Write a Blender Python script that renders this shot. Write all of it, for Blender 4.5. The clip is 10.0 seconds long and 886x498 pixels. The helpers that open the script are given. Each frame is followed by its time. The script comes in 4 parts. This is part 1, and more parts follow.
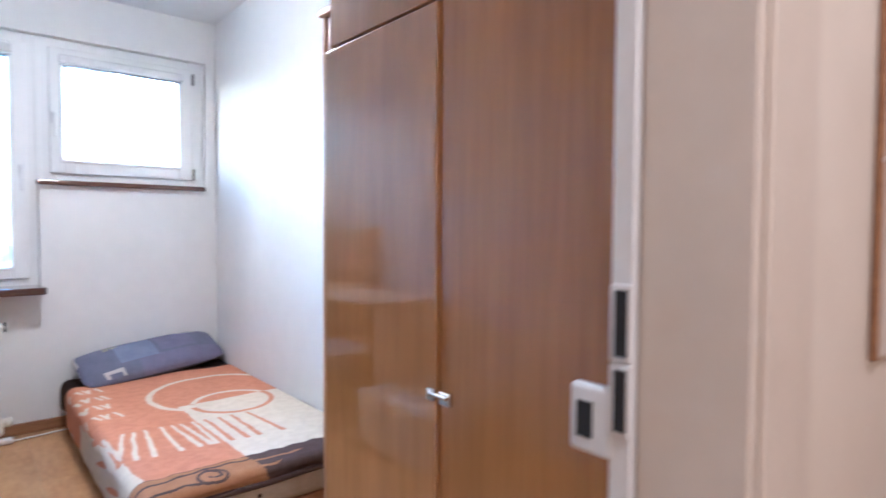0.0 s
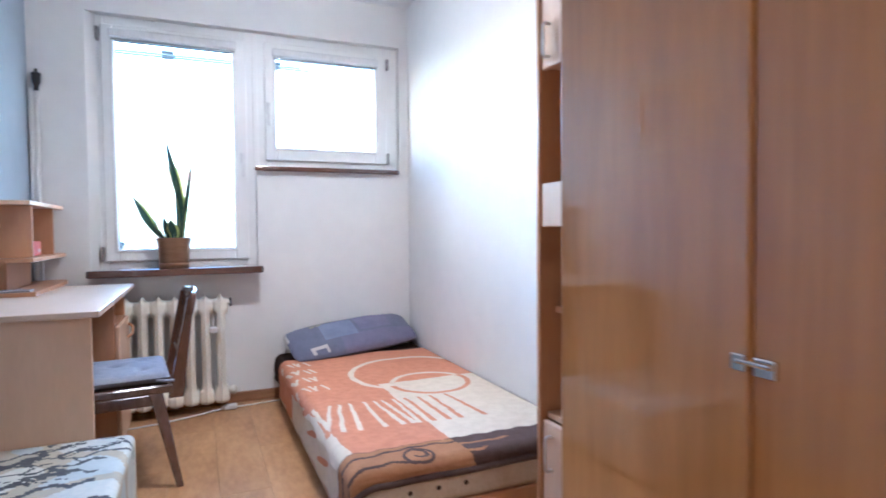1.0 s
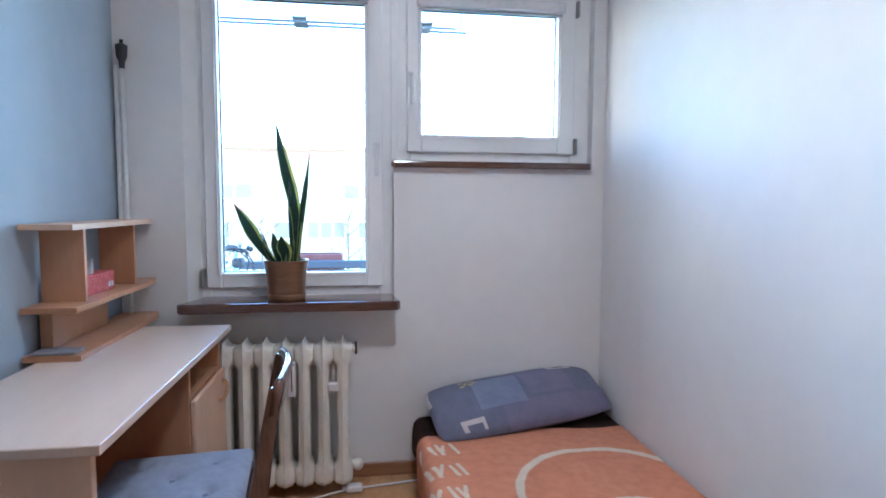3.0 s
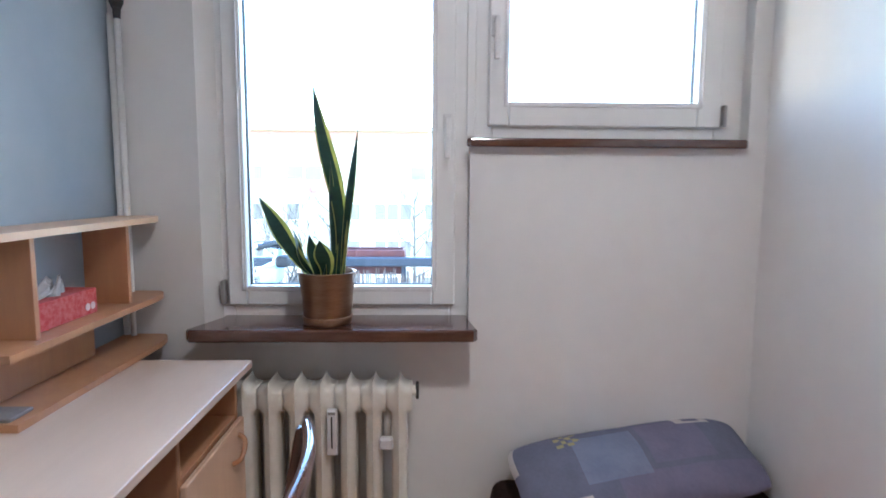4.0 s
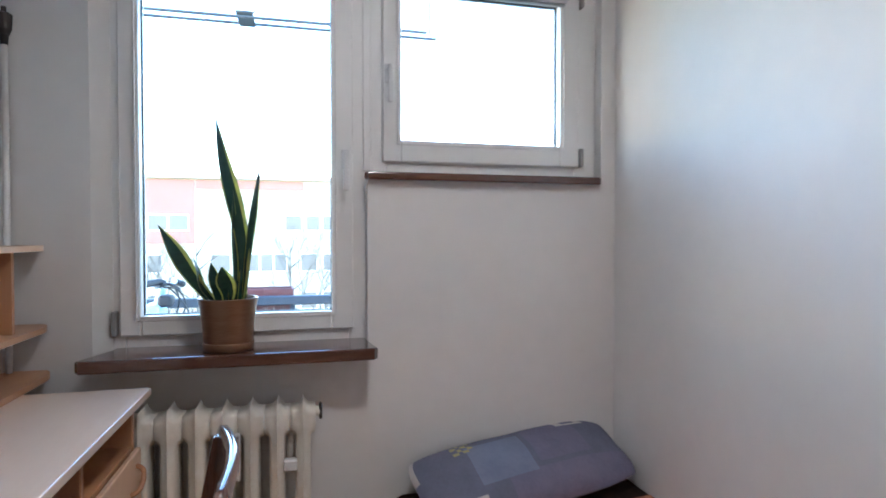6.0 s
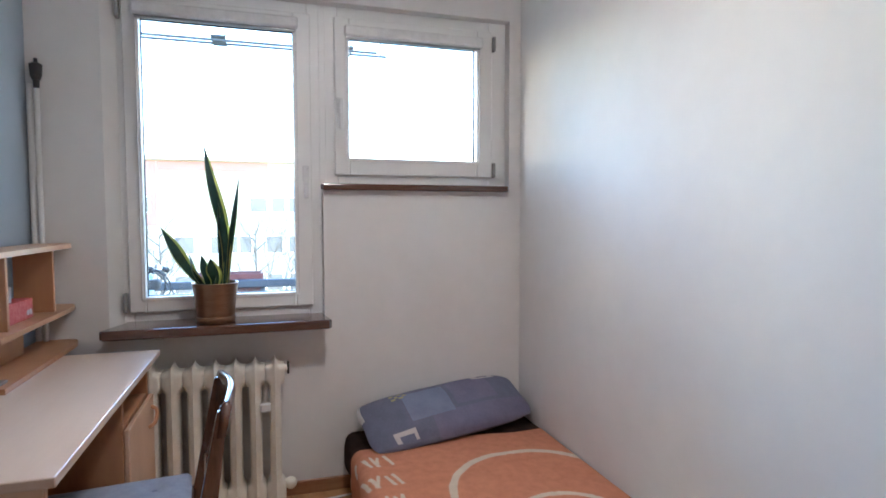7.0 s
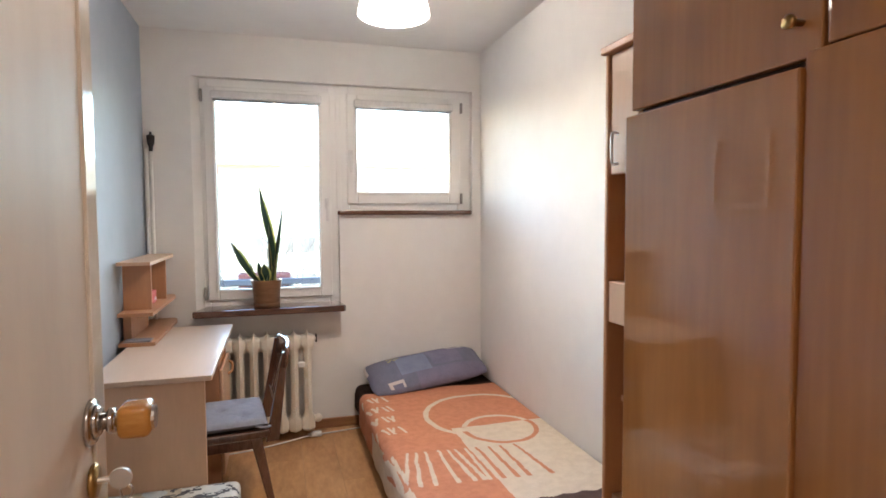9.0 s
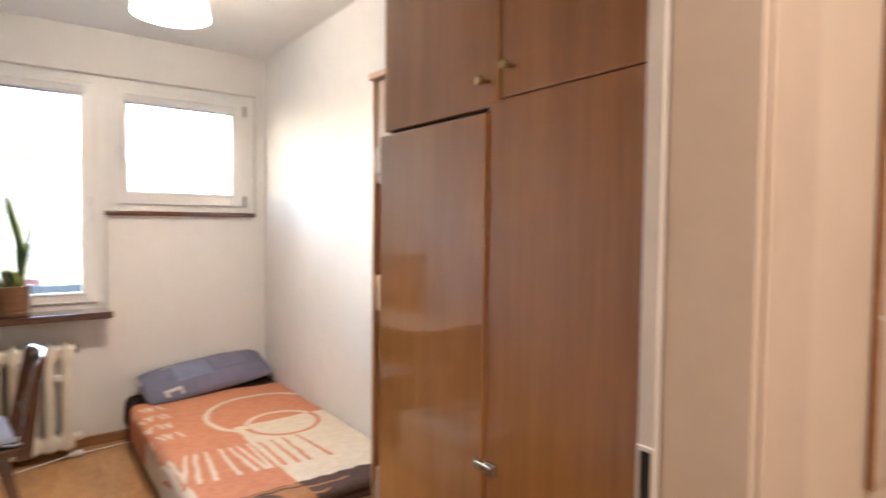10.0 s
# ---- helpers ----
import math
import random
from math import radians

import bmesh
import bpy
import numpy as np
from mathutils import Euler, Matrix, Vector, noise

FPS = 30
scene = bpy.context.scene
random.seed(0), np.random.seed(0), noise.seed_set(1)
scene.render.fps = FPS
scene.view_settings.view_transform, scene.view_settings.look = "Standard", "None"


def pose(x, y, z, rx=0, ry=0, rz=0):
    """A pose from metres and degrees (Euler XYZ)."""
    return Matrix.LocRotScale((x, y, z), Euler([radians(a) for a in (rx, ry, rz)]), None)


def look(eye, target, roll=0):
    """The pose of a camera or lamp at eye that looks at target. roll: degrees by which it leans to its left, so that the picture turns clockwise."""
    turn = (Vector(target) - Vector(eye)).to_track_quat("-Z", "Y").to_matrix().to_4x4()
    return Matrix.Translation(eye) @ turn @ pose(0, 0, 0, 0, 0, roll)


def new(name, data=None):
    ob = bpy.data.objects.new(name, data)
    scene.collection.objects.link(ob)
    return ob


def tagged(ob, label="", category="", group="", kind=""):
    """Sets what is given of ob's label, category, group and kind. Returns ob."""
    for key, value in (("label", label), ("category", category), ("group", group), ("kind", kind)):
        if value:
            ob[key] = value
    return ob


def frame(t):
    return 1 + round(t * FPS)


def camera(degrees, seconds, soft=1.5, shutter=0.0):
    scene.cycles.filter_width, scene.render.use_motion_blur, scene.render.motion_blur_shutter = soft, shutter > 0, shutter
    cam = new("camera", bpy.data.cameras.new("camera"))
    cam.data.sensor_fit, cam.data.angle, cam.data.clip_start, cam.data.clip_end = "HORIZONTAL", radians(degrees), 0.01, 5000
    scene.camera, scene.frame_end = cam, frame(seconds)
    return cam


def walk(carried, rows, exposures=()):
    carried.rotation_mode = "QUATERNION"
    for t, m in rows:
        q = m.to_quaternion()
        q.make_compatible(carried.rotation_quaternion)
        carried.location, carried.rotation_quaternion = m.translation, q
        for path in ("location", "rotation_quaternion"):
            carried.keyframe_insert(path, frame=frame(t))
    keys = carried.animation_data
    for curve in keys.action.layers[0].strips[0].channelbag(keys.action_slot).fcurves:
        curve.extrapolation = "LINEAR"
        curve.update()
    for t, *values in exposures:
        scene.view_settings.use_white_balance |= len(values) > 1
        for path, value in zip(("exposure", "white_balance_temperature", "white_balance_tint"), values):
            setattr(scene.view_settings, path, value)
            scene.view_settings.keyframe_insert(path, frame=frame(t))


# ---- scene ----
cam = camera(75.8, 10.0, soft=1.6, shutter=0.4)

PATH = [
    (0.0, pose(0.800, -3.914, 1.165, 87.86, -0.34, -40.30)),
    (0.2, pose(0.795, -3.862, 1.115, 88.19, 0.00, -36.40)),
    (0.5, pose(0.818, -3.805, 1.060, 87.91, 0.75, -30.79)),
    (1.0, pose(0.810, -3.624, 1.029, 88.04, 0.52, -23.24)),
    (1.5, pose(0.820, -3.375, 1.031, 88.16, 0.27, -17.32)),
    (2.0, pose(0.842, -3.109, 1.078, 87.86, -0.17, -14.88)),
    (3.5, pose(1.038, -2.205, 1.263, 84.38, -0.20, -4.39)),
    (4.0, pose(1.002, -1.872, 1.266, 83.76, -0.35, -1.53)),
    (4.5, pose(0.997, -1.708, 1.235, 85.09, -0.23, -0.34)),
    (5.0, pose(0.965, -1.709, 1.224, 86.27, -0.25, -1.17)),
    (5.5, pose(0.935, -1.835, 1.215, 87.49, -0.24, -6.39)),
    (6.0, pose(0.917, -2.025, 1.192, 88.82, 0.04, -13.85)),
    (7.5, pose(0.861, -2.975, 1.313, 86.24, -0.06, -17.57)),
    (8.0, pose(0.788, -3.271, 1.345, 86.43, -0.13, -18.23)),
    (8.5, pose(0.736, -3.553, 1.381, 86.57, -0.03, -17.95)),
    (9.0, pose(0.752, -3.748, 1.373, 86.85, 0.33, -16.22)),
    (9.5, pose(0.734, -3.889, 1.372, 86.98, 0.10, -20.30)),
    (9.7, pose(0.715, -3.939, 1.365, 87.23, -0.30, -26.03)),
    (9.9, pose(0.705, -3.975, 1.358, 87.53, -0.67, -33.38)),
    (10.0, pose(0.700, -3.988, 1.354, 87.61, -0.59, -36.90)),
]
EXPOSURES = [
    (0.0, 5.32, 4720, 12), (1.0, 5.28, 4720, 12), (2.2, 4.84, 4640, 11), (3.5, 4.50, 4790, 12), (4.5, 4.57, 5260, 13),
    (6.0, 4.22, 5120, 11), (7.5, 4.42, 5450, 14), (8.5, 4.58, 5900, 15), (9.5, 5.00, 6200, 15), (10.0, 5.10, 6300, 15),
]
walk(cam, PATH, EXPOSURES)

# ---- world and lights ----
world = bpy.data.worlds.new("overcast_sky")
scene.world = world
world.use_nodes = True
wn = world.node_tree.nodes
bg = wn["Background"]
sky = wn.new("ShaderNodeTexSky")
sky.sky_type = "NISHITA"
sky.sun_disc = False
sky.sun_elevation = radians(20)
sky.sun_rotation = radians(288)
sky.dust_density = 0.3
sky.air_density = 1.2
world.node_tree.links.new(sky.outputs[0], bg.inputs[0])
bg.inputs[1].default_value = 0.15

sun = new("sun", bpy.data.lights.new("sun", "SUN"))
sun.data.energy = 0.02
sun.data.angle = radians(26)
sun.data.color = (0.50, 0.74, 1.0)
sun.matrix_world = look((-8.94, 2.90, 3.42), (0, 0, 0))

def lamp(name, kind, place, energy, color, size=0.1):
    light = new(name, bpy.data.lights.new(name, kind))
    light.data.energy = energy
    light.data.color = color
    if kind == "POINT":
        light.data.shadow_soft_size = size
    light.location = place
    return light


lamp("pendant_bulb", "POINT", (1.25, -1.30, 2.365), 2.15, (1.0, 0.845, 0.68), 0.11)
hall = new("hall_lamp", bpy.data.lights.new("hall_lamp", "AREA"))
hall.data.energy, hall.data.color, hall.data.size = 0.62, (1.0, 0.83, 0.68), 0.35
hall.matrix_world = look((0.95, -4.45, 2.42), (0.95, -4.45, 0))

# ---- materials ----


def mat(name, color, rough=0.6, metal=0.0, second=None, scale=6.0, stretch=(1, 1, 1), amount=0.5, bump=0.0, bump_scale=60.0,
        coat=0.0, random_piece=0.0, coat_rough=0.06):
    """Two-tone noise colour with a fine second scale, and fine relief."""
    m = bpy.data.materials.new(name)
    m.use_nodes = True
    nt = m.node_tree
    n, l = nt.nodes, nt.links
    b = n["Principled BSDF"]
    b.inputs["Roughness"].default_value = rough
    b.inputs["Metallic"].default_value = metal
    b.inputs["Coat Weight"].default_value = coat
    b.inputs["Coat Roughness"].default_value = coat_rough
    b.inputs["Coat IOR"].default_value = 1.58
    b.inputs["Specular IOR Level"].default_value = 0.2 if coat > 0.9 else 0.5
    tc = n.new("ShaderNodeTexCoord")
    mp = n.new("ShaderNodeMapping")
    mp.inputs["Scale"].default_value = stretch
    l.new(tc.outputs["Object"], mp.inputs["Vector"])
    second = second or tuple(c * 0.86 for c in color)
    big = n.new("ShaderNodeTexNoise")
    big.inputs["Scale"].default_value = scale
    big.inputs["Detail"].default_value = 6
    big.inputs["Roughness"].default_value = 0.62
    l.new(mp.outputs[0], big.inputs["Vector"])
    fine = n.new("ShaderNodeTexNoise")
    fine.inputs["Scale"].default_value = scale * 7
    fine.inputs["Detail"].default_value = 4
    l.new(mp.outputs[0], fine.inputs["Vector"])
    mixf = n.new("ShaderNodeMath")
    mixf.operation = "MULTIPLY_ADD"
    l.new(fine.outputs["Fac"], mixf.inputs[0])
    mixf.inputs[1].default_value = 0.45
    l.new(big.outputs["Fac"], mixf.inputs[2])
    ramp = n.new("ShaderNodeValToRGB")
    ramp.color_ramp.elements[0].position = 0.72 - 0.30 * amount
    ramp.color_ramp.elements[1].position = 0.72 + 0.30 * amount
    ramp.color_ramp.elements[0].color = (*second, 1)
    ramp.color_ramp.elements[1].color = (*color, 1)
    l.new(mixf.outputs[0], ramp.inputs["Fac"])
    out = ramp.outputs["Color"]
    if random_piece:
        info = n.new("ShaderNodeObjectInfo")
        hsv = n.new("ShaderNodeHueSaturation")
        mr = n.new("ShaderNodeMapRange")
        mr.inputs["To Min"].default_value = 1 - random_piece
        mr.inputs["To Max"].default_value = 1 + random_piece
        l.new(info.outputs["Random"], mr.inputs["Value"])
        l.new(mr.outputs[0], hsv.inputs["Value"])
        l.new(out, hsv.inputs["Color"])
        out = hsv.outputs["Color"]
    l.new(out, b.inputs["Base Color"])
    if bump:
        bt = n.new("ShaderNodeTexNoise")
        bt.inputs["Scale"].default_value = bump_scale
        bt.inputs["Detail"].default_value = 5
        l.new(mp.outputs[0], bt.inputs["Vector"])
        bn = n.new("ShaderNodeBump")
        bn.inputs["Strength"].default_value = bump
        bn.inputs["Distance"].default_value = 0.004
        l.new(bt.outputs["Fac"], bn.inputs["Height"])
        l.new(bn.outputs["Normal"], b.inputs["Normal"])
    return m


def glass_mat(name, color=(1, 1, 1)):
    m = bpy.data.materials.new(name)
    m.use_nodes = True
    n, l = m.node_tree.nodes, m.node_tree.links
    n.remove(n["Principled BSDF"])
    tr = n.new("ShaderNodeBsdfTransparent")
    tr.inputs[0].default_value = (*color, 1)
    gl = n.new("ShaderNodeBsdfGlossy")
    gl.inputs["Roughness"].default_value = 0.02
    fr = n.new("ShaderNodeFresnel")
    fr.inputs[0].default_value = 1.45
    mix = n.new("ShaderNodeMixShader")
    l.new(fr.outputs[0], mix.inputs[0])
    l.new(tr.outputs[0], mix.inputs[1])
    l.new(gl.outputs[0], mix.inputs[2])
    l.new(mix.outputs[0], n["Material Output"].inputs[0])
    return m


WALL = mat("white_wall_paint", (0.79, 0.775, 0.75), 0.75, second=(0.755, 0.74, 0.715), scale=1.6, bump=0.12, bump_scale=240)
BLUE = mat("blue_grey_wall_paint", (0.40, 0.455, 0.52), 0.6, second=(0.36, 0.42, 0.485), scale=1.4, bump=0.12, bump_scale=240)
CEIL = mat("ceiling_paint", (0.82, 0.81, 0.79), 0.85, second=(0.78, 0.77, 0.75), scale=1.2, bump=0.15, bump_scale=200)
HALLWALL = mat("cream_hall_paint", (0.76, 0.66, 0.55), 0.7, second=(0.71, 0.61, 0.5), scale=1.5, bump=0.12, bump_scale=240)
OAK = mat("oak_laminate", (0.58, 0.335, 0.155), 0.30, second=(0.36, 0.185, 0.072), scale=4, stretch=(1.5, 0.5, 1), amount=0.62,
          bump=0.04, bump_scale=90, random_piece=0.08)
JOINT = mat("dark_subfloor", (0.10, 0.06, 0.035), 0.8)
SKIRT = mat("stained_skirting_wood", (0.34, 0.17, 0.075), 0.4, second=(0.24, 0.11, 0.05), scale=9, stretch=(0.3, 0.3, 3), bump=0.05)
WALNUT = mat("lacquered_walnut_veneer", (0.55, 0.245, 0.068), 0.28, second=(0.38, 0.155, 0.043), scale=2.6, stretch=(2.2, 2.2, 0.28),
             amount=0.85, coat=1.0, bump=0.003, bump_scale=20, coat_rough=0.006)
WALNUT2 = mat("lacquered_walnut_veneer_warm", (0.56, 0.250, 0.072), 0.28, second=(0.37, 0.150, 0.043), scale=3,
              stretch=(2.6, 2.6, 0.15), amount=0.9, coat=1.0, bump=0.004, bump_scale=22, coat_rough=0.015)
for m_, ior in ((WALNUT, 1.95), (WALNUT2, 1.8)):
    m_.node_tree.nodes["Principled BSDF"].inputs["Coat IOR"].default_value = ior
# near-black for wardrobe inside, gaps and plinth: their shade put into the colour
DARKGAP = mat("recess_shade", (0.05, 0.022, 0.01), 0.7)
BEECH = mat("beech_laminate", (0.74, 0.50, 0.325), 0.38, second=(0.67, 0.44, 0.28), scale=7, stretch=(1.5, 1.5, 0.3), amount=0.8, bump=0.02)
# darker, more orange tone for inner panels, carcass boards and the bed base
BEECHIN = mat("dark_orange_laminate", (0.52, 0.27, 0.125), 0.36, second=(0.45, 0.22, 0.112), scale=8, stretch=(1.5, 1.5, 0.2), amount=0.7, bump=0.02)
DESKTOP = mat("pale_beech_worktop", (0.71, 0.55, 0.42), 0.3, second=(0.67, 0.51, 0.385), scale=6, stretch=(2.0, 0.25, 1), amount=0.7, bump=0.015)
SILL = mat("brown_lacquered_sill", (0.13, 0.058, 0.038), 0.22, second=(0.085, 0.036, 0.024), scale=9, stretch=(0.3, 2, 2), coat=0.9, bump=0.02)
PVC = mat("white_pvc", (0.86, 0.855, 0.835), 0.32, second=(0.835, 0.83, 0.81), scale=3, bump=0.01)
GREYPL = mat("grey_plastic", (0.32, 0.31, 0.30), 0.5)
GASKET = mat("black_gasket", (0.03, 0.03, 0.032), 0.6)
RADPAINT = mat("cream_radiator_enamel", (0.80, 0.765, 0.68), 0.36, second=(0.74, 0.70, 0.60), scale=7, bump=0.12, bump_scale=70)
PIPE = mat("painted_pipe", (0.84, 0.82, 0.78), 0.38, second=(0.78, 0.755, 0.71), scale=9, bump=0.08)
BLACKIRON = mat("black_vent_metal", (0.035, 0.033, 0.032), 0.5, metal=0.3, bump=0.2)
CHAIRW = mat("dark_stained_chair_wood", (0.135, 0.058, 0.034), 0.26, second=(0.08, 0.032, 0.018), scale=10, stretch=(2, 2, 0.3), coat=0.9, bump=0.04)
CUSHION = mat("grey_blue_cushion_cloth", (0.33, 0.36, 0.44), 0.9, second=(0.28, 0.31, 0.39), scale=30, bump=0.5, bump_scale=420)
BUTTON = mat("cushion_button", (0.20, 0.22, 0.29), 0.85)
MATTRESS = mat("cream_mattress_cloth", (0.60, 0.50, 0.37), 0.9, second=(0.50, 0.40, 0.28), scale=12, bump=0.4, bump_scale=260)
BROWNSHEET = mat("dark_brown_fleece", (0.065, 0.032, 0.022), 0.95, second=(0.04, 0.02, 0.014), scale=18, bump=0.6, bump_scale=180)
ORANGE = mat("terracotta_blanket", (0.62, 0.265, 0.145), 0.95, second=(0.53, 0.215, 0.115), scale=26, bump=0.55, bump_scale=300)
CREAM = mat("cream_blanket", (0.72, 0.63, 0.50), 0.95, second=(0.64, 0.55, 0.43), scale=26, bump=0.55, bump_scale=300)
TAN = mat("tan_blanket", (0.42, 0.20, 0.085), 0.95, second=(0.35, 0.16, 0.065), scale=26, bump=0.55, bump_scale=300)
CHOC = mat("chocolate_blanket", (0.10, 0.06, 0.048), 0.95, second=(0.075, 0.043, 0.034), scale=26, bump=0.55, bump_scale=300)
PILLOW = mat("slate_blue_pillowcase", (0.165, 0.172, 0.245), 0.85, second=(0.140, 0.147, 0.212), scale=14, bump=0.35, bump_scale=300)
PILLOWL = mat("pale_blue_pillow_print", (0.215, 0.245, 0.355), 0.85, second=(0.185, 0.21, 0.315), scale=14, bump=0.35, bump_scale=300)
PILLOWV = mat("violet_grey_pillow_print", (0.195, 0.185, 0.275), 0.85, second=(0.165, 0.158, 0.24), scale=14, bump=0.35, bump_scale=300)
PILLOWW = mat("white_pillow_print", (0.62, 0.58, 0.56), 0.85, bump=0.3, bump_scale=300)
PILLOWY = mat("straw_pillow_print", (0.42, 0.38, 0.20), 0.85, bump=0.3, bump_scale=300)
COPPER = mat("brushed_copper_pot", (0.33, 0.20, 0.12), 0.36, metal=0.85, second=(0.26, 0.155, 0.09), scale=5, stretch=(1, 1, 8), bump=0.03)
SOIL = mat("potting_soil", (0.045, 0.03, 0.022), 0.95, bump=0.9, bump_scale=90)
LEAF = mat("snake_plant_green", (0.032, 0.080, 0.045), 0.34, second=(0.011, 0.034, 0.022), scale=16, stretch=(1, 1, 3.2), amount=0.8, bump=0.05)
LEAFY = mat("snake_plant_yellow_margin", (0.60, 0.56, 0.18), 0.4, second=(0.44, 0.44, 0.13), scale=18)
CHROME = mat("worn_chrome", (0.62, 0.61, 0.60), 0.16, metal=1.0, bump=0.02)
BRASS = mat("old_brass", (0.55, 0.38, 0.15), 0.28, metal=1.0, second=(0.38, 0.25, 0.10), scale=40)
NICKEL = mat("satin_nickel", (0.72, 0.69, 0.66), 0.42, metal=0.8)
AMBER = mat("amber_handle_wood", (0.55, 0.27, 0.055), 0.22, second=(0.42, 0.18, 0.03), scale=20, stretch=(0.4, 2, 2), coat=0.5)
DOORPAINT = mat("marbled_cream_door", (0.80, 0.71, 0.60), 0.5, second=(0.70, 0.605, 0.50), scale=3.5, stretch=(2, 2, 0.45), amount=0.85, bump=0.02)
DOOREDGE = mat("glossy_cream_edge_paint", (0.76, 0.68, 0.55), 0.14, coat=0.4)
FRAMEWHITE = mat("white_enamel_door_frame", (0.78, 0.75, 0.72), 0.3, second=(0.72, 0.69, 0.66), scale=5, bump=0.05)
FRAMEBEIGE = mat("beige_enamel_door_casing", (0.70, 0.60, 0.50), 0.4, second=(0.66, 0.56, 0.46), scale=4, bump=0.04)
BLACK = mat("black_slot", (0.012, 0.012, 0.014), 0.6)
WHITEPL = mat("white_plastic", (0.80, 0.79, 0.78), 0.4)
RED = mat("red_printed_card", (0.46, 0.016, 0.018), 0.45, second=(0.55, 0.11, 0.11), scale=55, amount=0.35)
PINKW = mat("pale_pink_print", (0.72, 0.60, 0.62), 0.5)
TISSUE = mat("white_tissue", (0.85, 0.85, 0.86), 0.9, bump=0.3)
PAPERG = mat("grey_booklet", (0.30, 0.28, 0.27), 0.6, second=(0.22, 0.20, 0.2), scale=25)
INK = mat("ink_black_print", (0.05, 0.055, 0.07), 0.9, second=(0.10, 0.11, 0.12), scale=30, bump=0.3, bump_scale=300)
POUFC = mat("white_printed_cotton", (0.66, 0.66, 0.60), 0.9, second=(0.50, 0.55, 0.54), scale=9, amount=0.7, bump=0.35, bump_scale=300)
POUFT = mat("beige_printed_cotton", (0.50, 0.44, 0.33), 0.9, second=(0.42, 0.40, 0.33), scale=9, bump=0.35, bump_scale=300)
POUFB = mat("pale_teal_printed_cotton", (0.54, 0.59, 0.59), 0.9, second=(0.46, 0.52, 0.53), scale=9, bump=0.35, bump_scale=300)
PHOTO = mat("grey_print", (0.34, 0.36, 0.38), 0.4, second=(0.12, 0.12, 0.13), scale=8, amount=0.6)
MATBOARD = mat("white_mat_board", (0.82, 0.82, 0.81), 0.7)
PANE = glass_mat("window_glass", (0.97, 0.985, 0.98))
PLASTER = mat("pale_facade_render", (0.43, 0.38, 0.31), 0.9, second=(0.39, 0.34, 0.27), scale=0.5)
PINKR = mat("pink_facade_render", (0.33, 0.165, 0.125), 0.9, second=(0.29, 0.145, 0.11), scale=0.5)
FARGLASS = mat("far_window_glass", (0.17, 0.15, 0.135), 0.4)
BARK = mat("grey_bark", (0.16, 0.13, 0.10), 0.9, second=(0.10, 0.085, 0.07), scale=3)
REED = mat("dry_reed", (0.17, 0.135, 0.115), 0.85, second=(0.05, 0.038, 0.033), scale=30, amount=0.9, random_piece=0.2)
RAIL = mat("dark_blue_rail_paint", (0.03, 0.037, 0.05), 0.6)
REDWOOD = mat("red_painted_wood", (0.11, 0.032, 0.030), 0.7, second=(0.08, 0.024, 0.022), scale=8)
BIKE = mat("light_blue_bike_paint", (0.32, 0.46, 0.60), 0.35)
RUBBER = mat("black_rubber", (0.02, 0.02, 0.022), 0.7)
CONCRETE = mat("balcony_concrete", (0.36, 0.35, 0.33), 0.9, bump=0.2)
GRASS = mat("winter_lawn", (0.12, 0.13, 0.06), 0.95, second=(0.16, 0.13, 0.08), scale=0.3)
BARK = mat("grey_bark", (0.10, 0.085, 0.07), 0.9, bump=0.4)
ALU = mat("grey_aluminium", (0.45, 0.46, 0.47), 0.35, metal=0.8)
RACK = mat("grey_rack_paint", (0.07, 0.075, 0.08), 0.6)

SHADE = mat("opal_glass_shade", (0.85, 0.84, 0.82), 0.35)
sb = SHADE.node_tree.nodes["Principled BSDF"]
sb.inputs["Emission Color"].default_value = (1.0, 0.93, 0.84, 1)
sb.inputs["Emission Strength"].default_value = 0.10

# ---- mesh helpers ----


def link(name, bm, material, parent=None, label="", smooth=False):
    me = bpy.data.meshes.new(name)
    bm.to_mesh(me)
    bm.free()
    for m in (material if isinstance(material, (list, tuple)) else [material]):
        me.materials.append(m)
    if smooth:
        for p in me.polygons:
            p.use_smooth = True
    ob = new(name, me)
    if parent is not None:
        ob.parent = parent
    if label:
        ob["label"] = label
    return ob


def part(name, bm, material, parent, label="", smooth=False):
    return link(name, bm, material, parent, label, smooth)


def thing(name, label, category, group="", kind=""):
    return tagged(new(name), label, category, group, kind)


def box(x0, x1, y0, y1, z0, z1, bevel=0.003, bm=None, turn=None, seg=1):
    """A bevelled block between two corners, added to bm."""
    bm = bm or bmesh.new()
    m = Matrix.Translation(((x0 + x1) / 2, (y0 + y1) / 2, (z0 + z1) / 2)) @ Matrix.Diagonal((x1 - x0, y1 - y0, z1 - z0, 1))
    if turn is not None:
        m = turn @ m
    r = bmesh.ops.create_cube(bm, size=1, matrix=m)
    if bevel:
        es = list({e for v in r["verts"] for e in v.link_edges})
        bmesh.ops.bevel(bm, geom=es, offset=bevel, segments=seg, affect="EDGES", profile=0.5)
    return bm


def rod(a, b, r, r2=None, seg=16, bm=None):
    bm = bm or bmesh.new()
    a, b = Vector(a), Vector(b)
    d = b - a
    m = Matrix.Translation((a + b) / 2) @ d.to_track_quat("Z", "Y").to_matrix().to_4x4()
    bmesh.ops.create_cone(bm, cap_ends=True, segments=seg, radius1=r, radius2=r if r2 is None else r2, depth=d.length, matrix=m)
    return bm


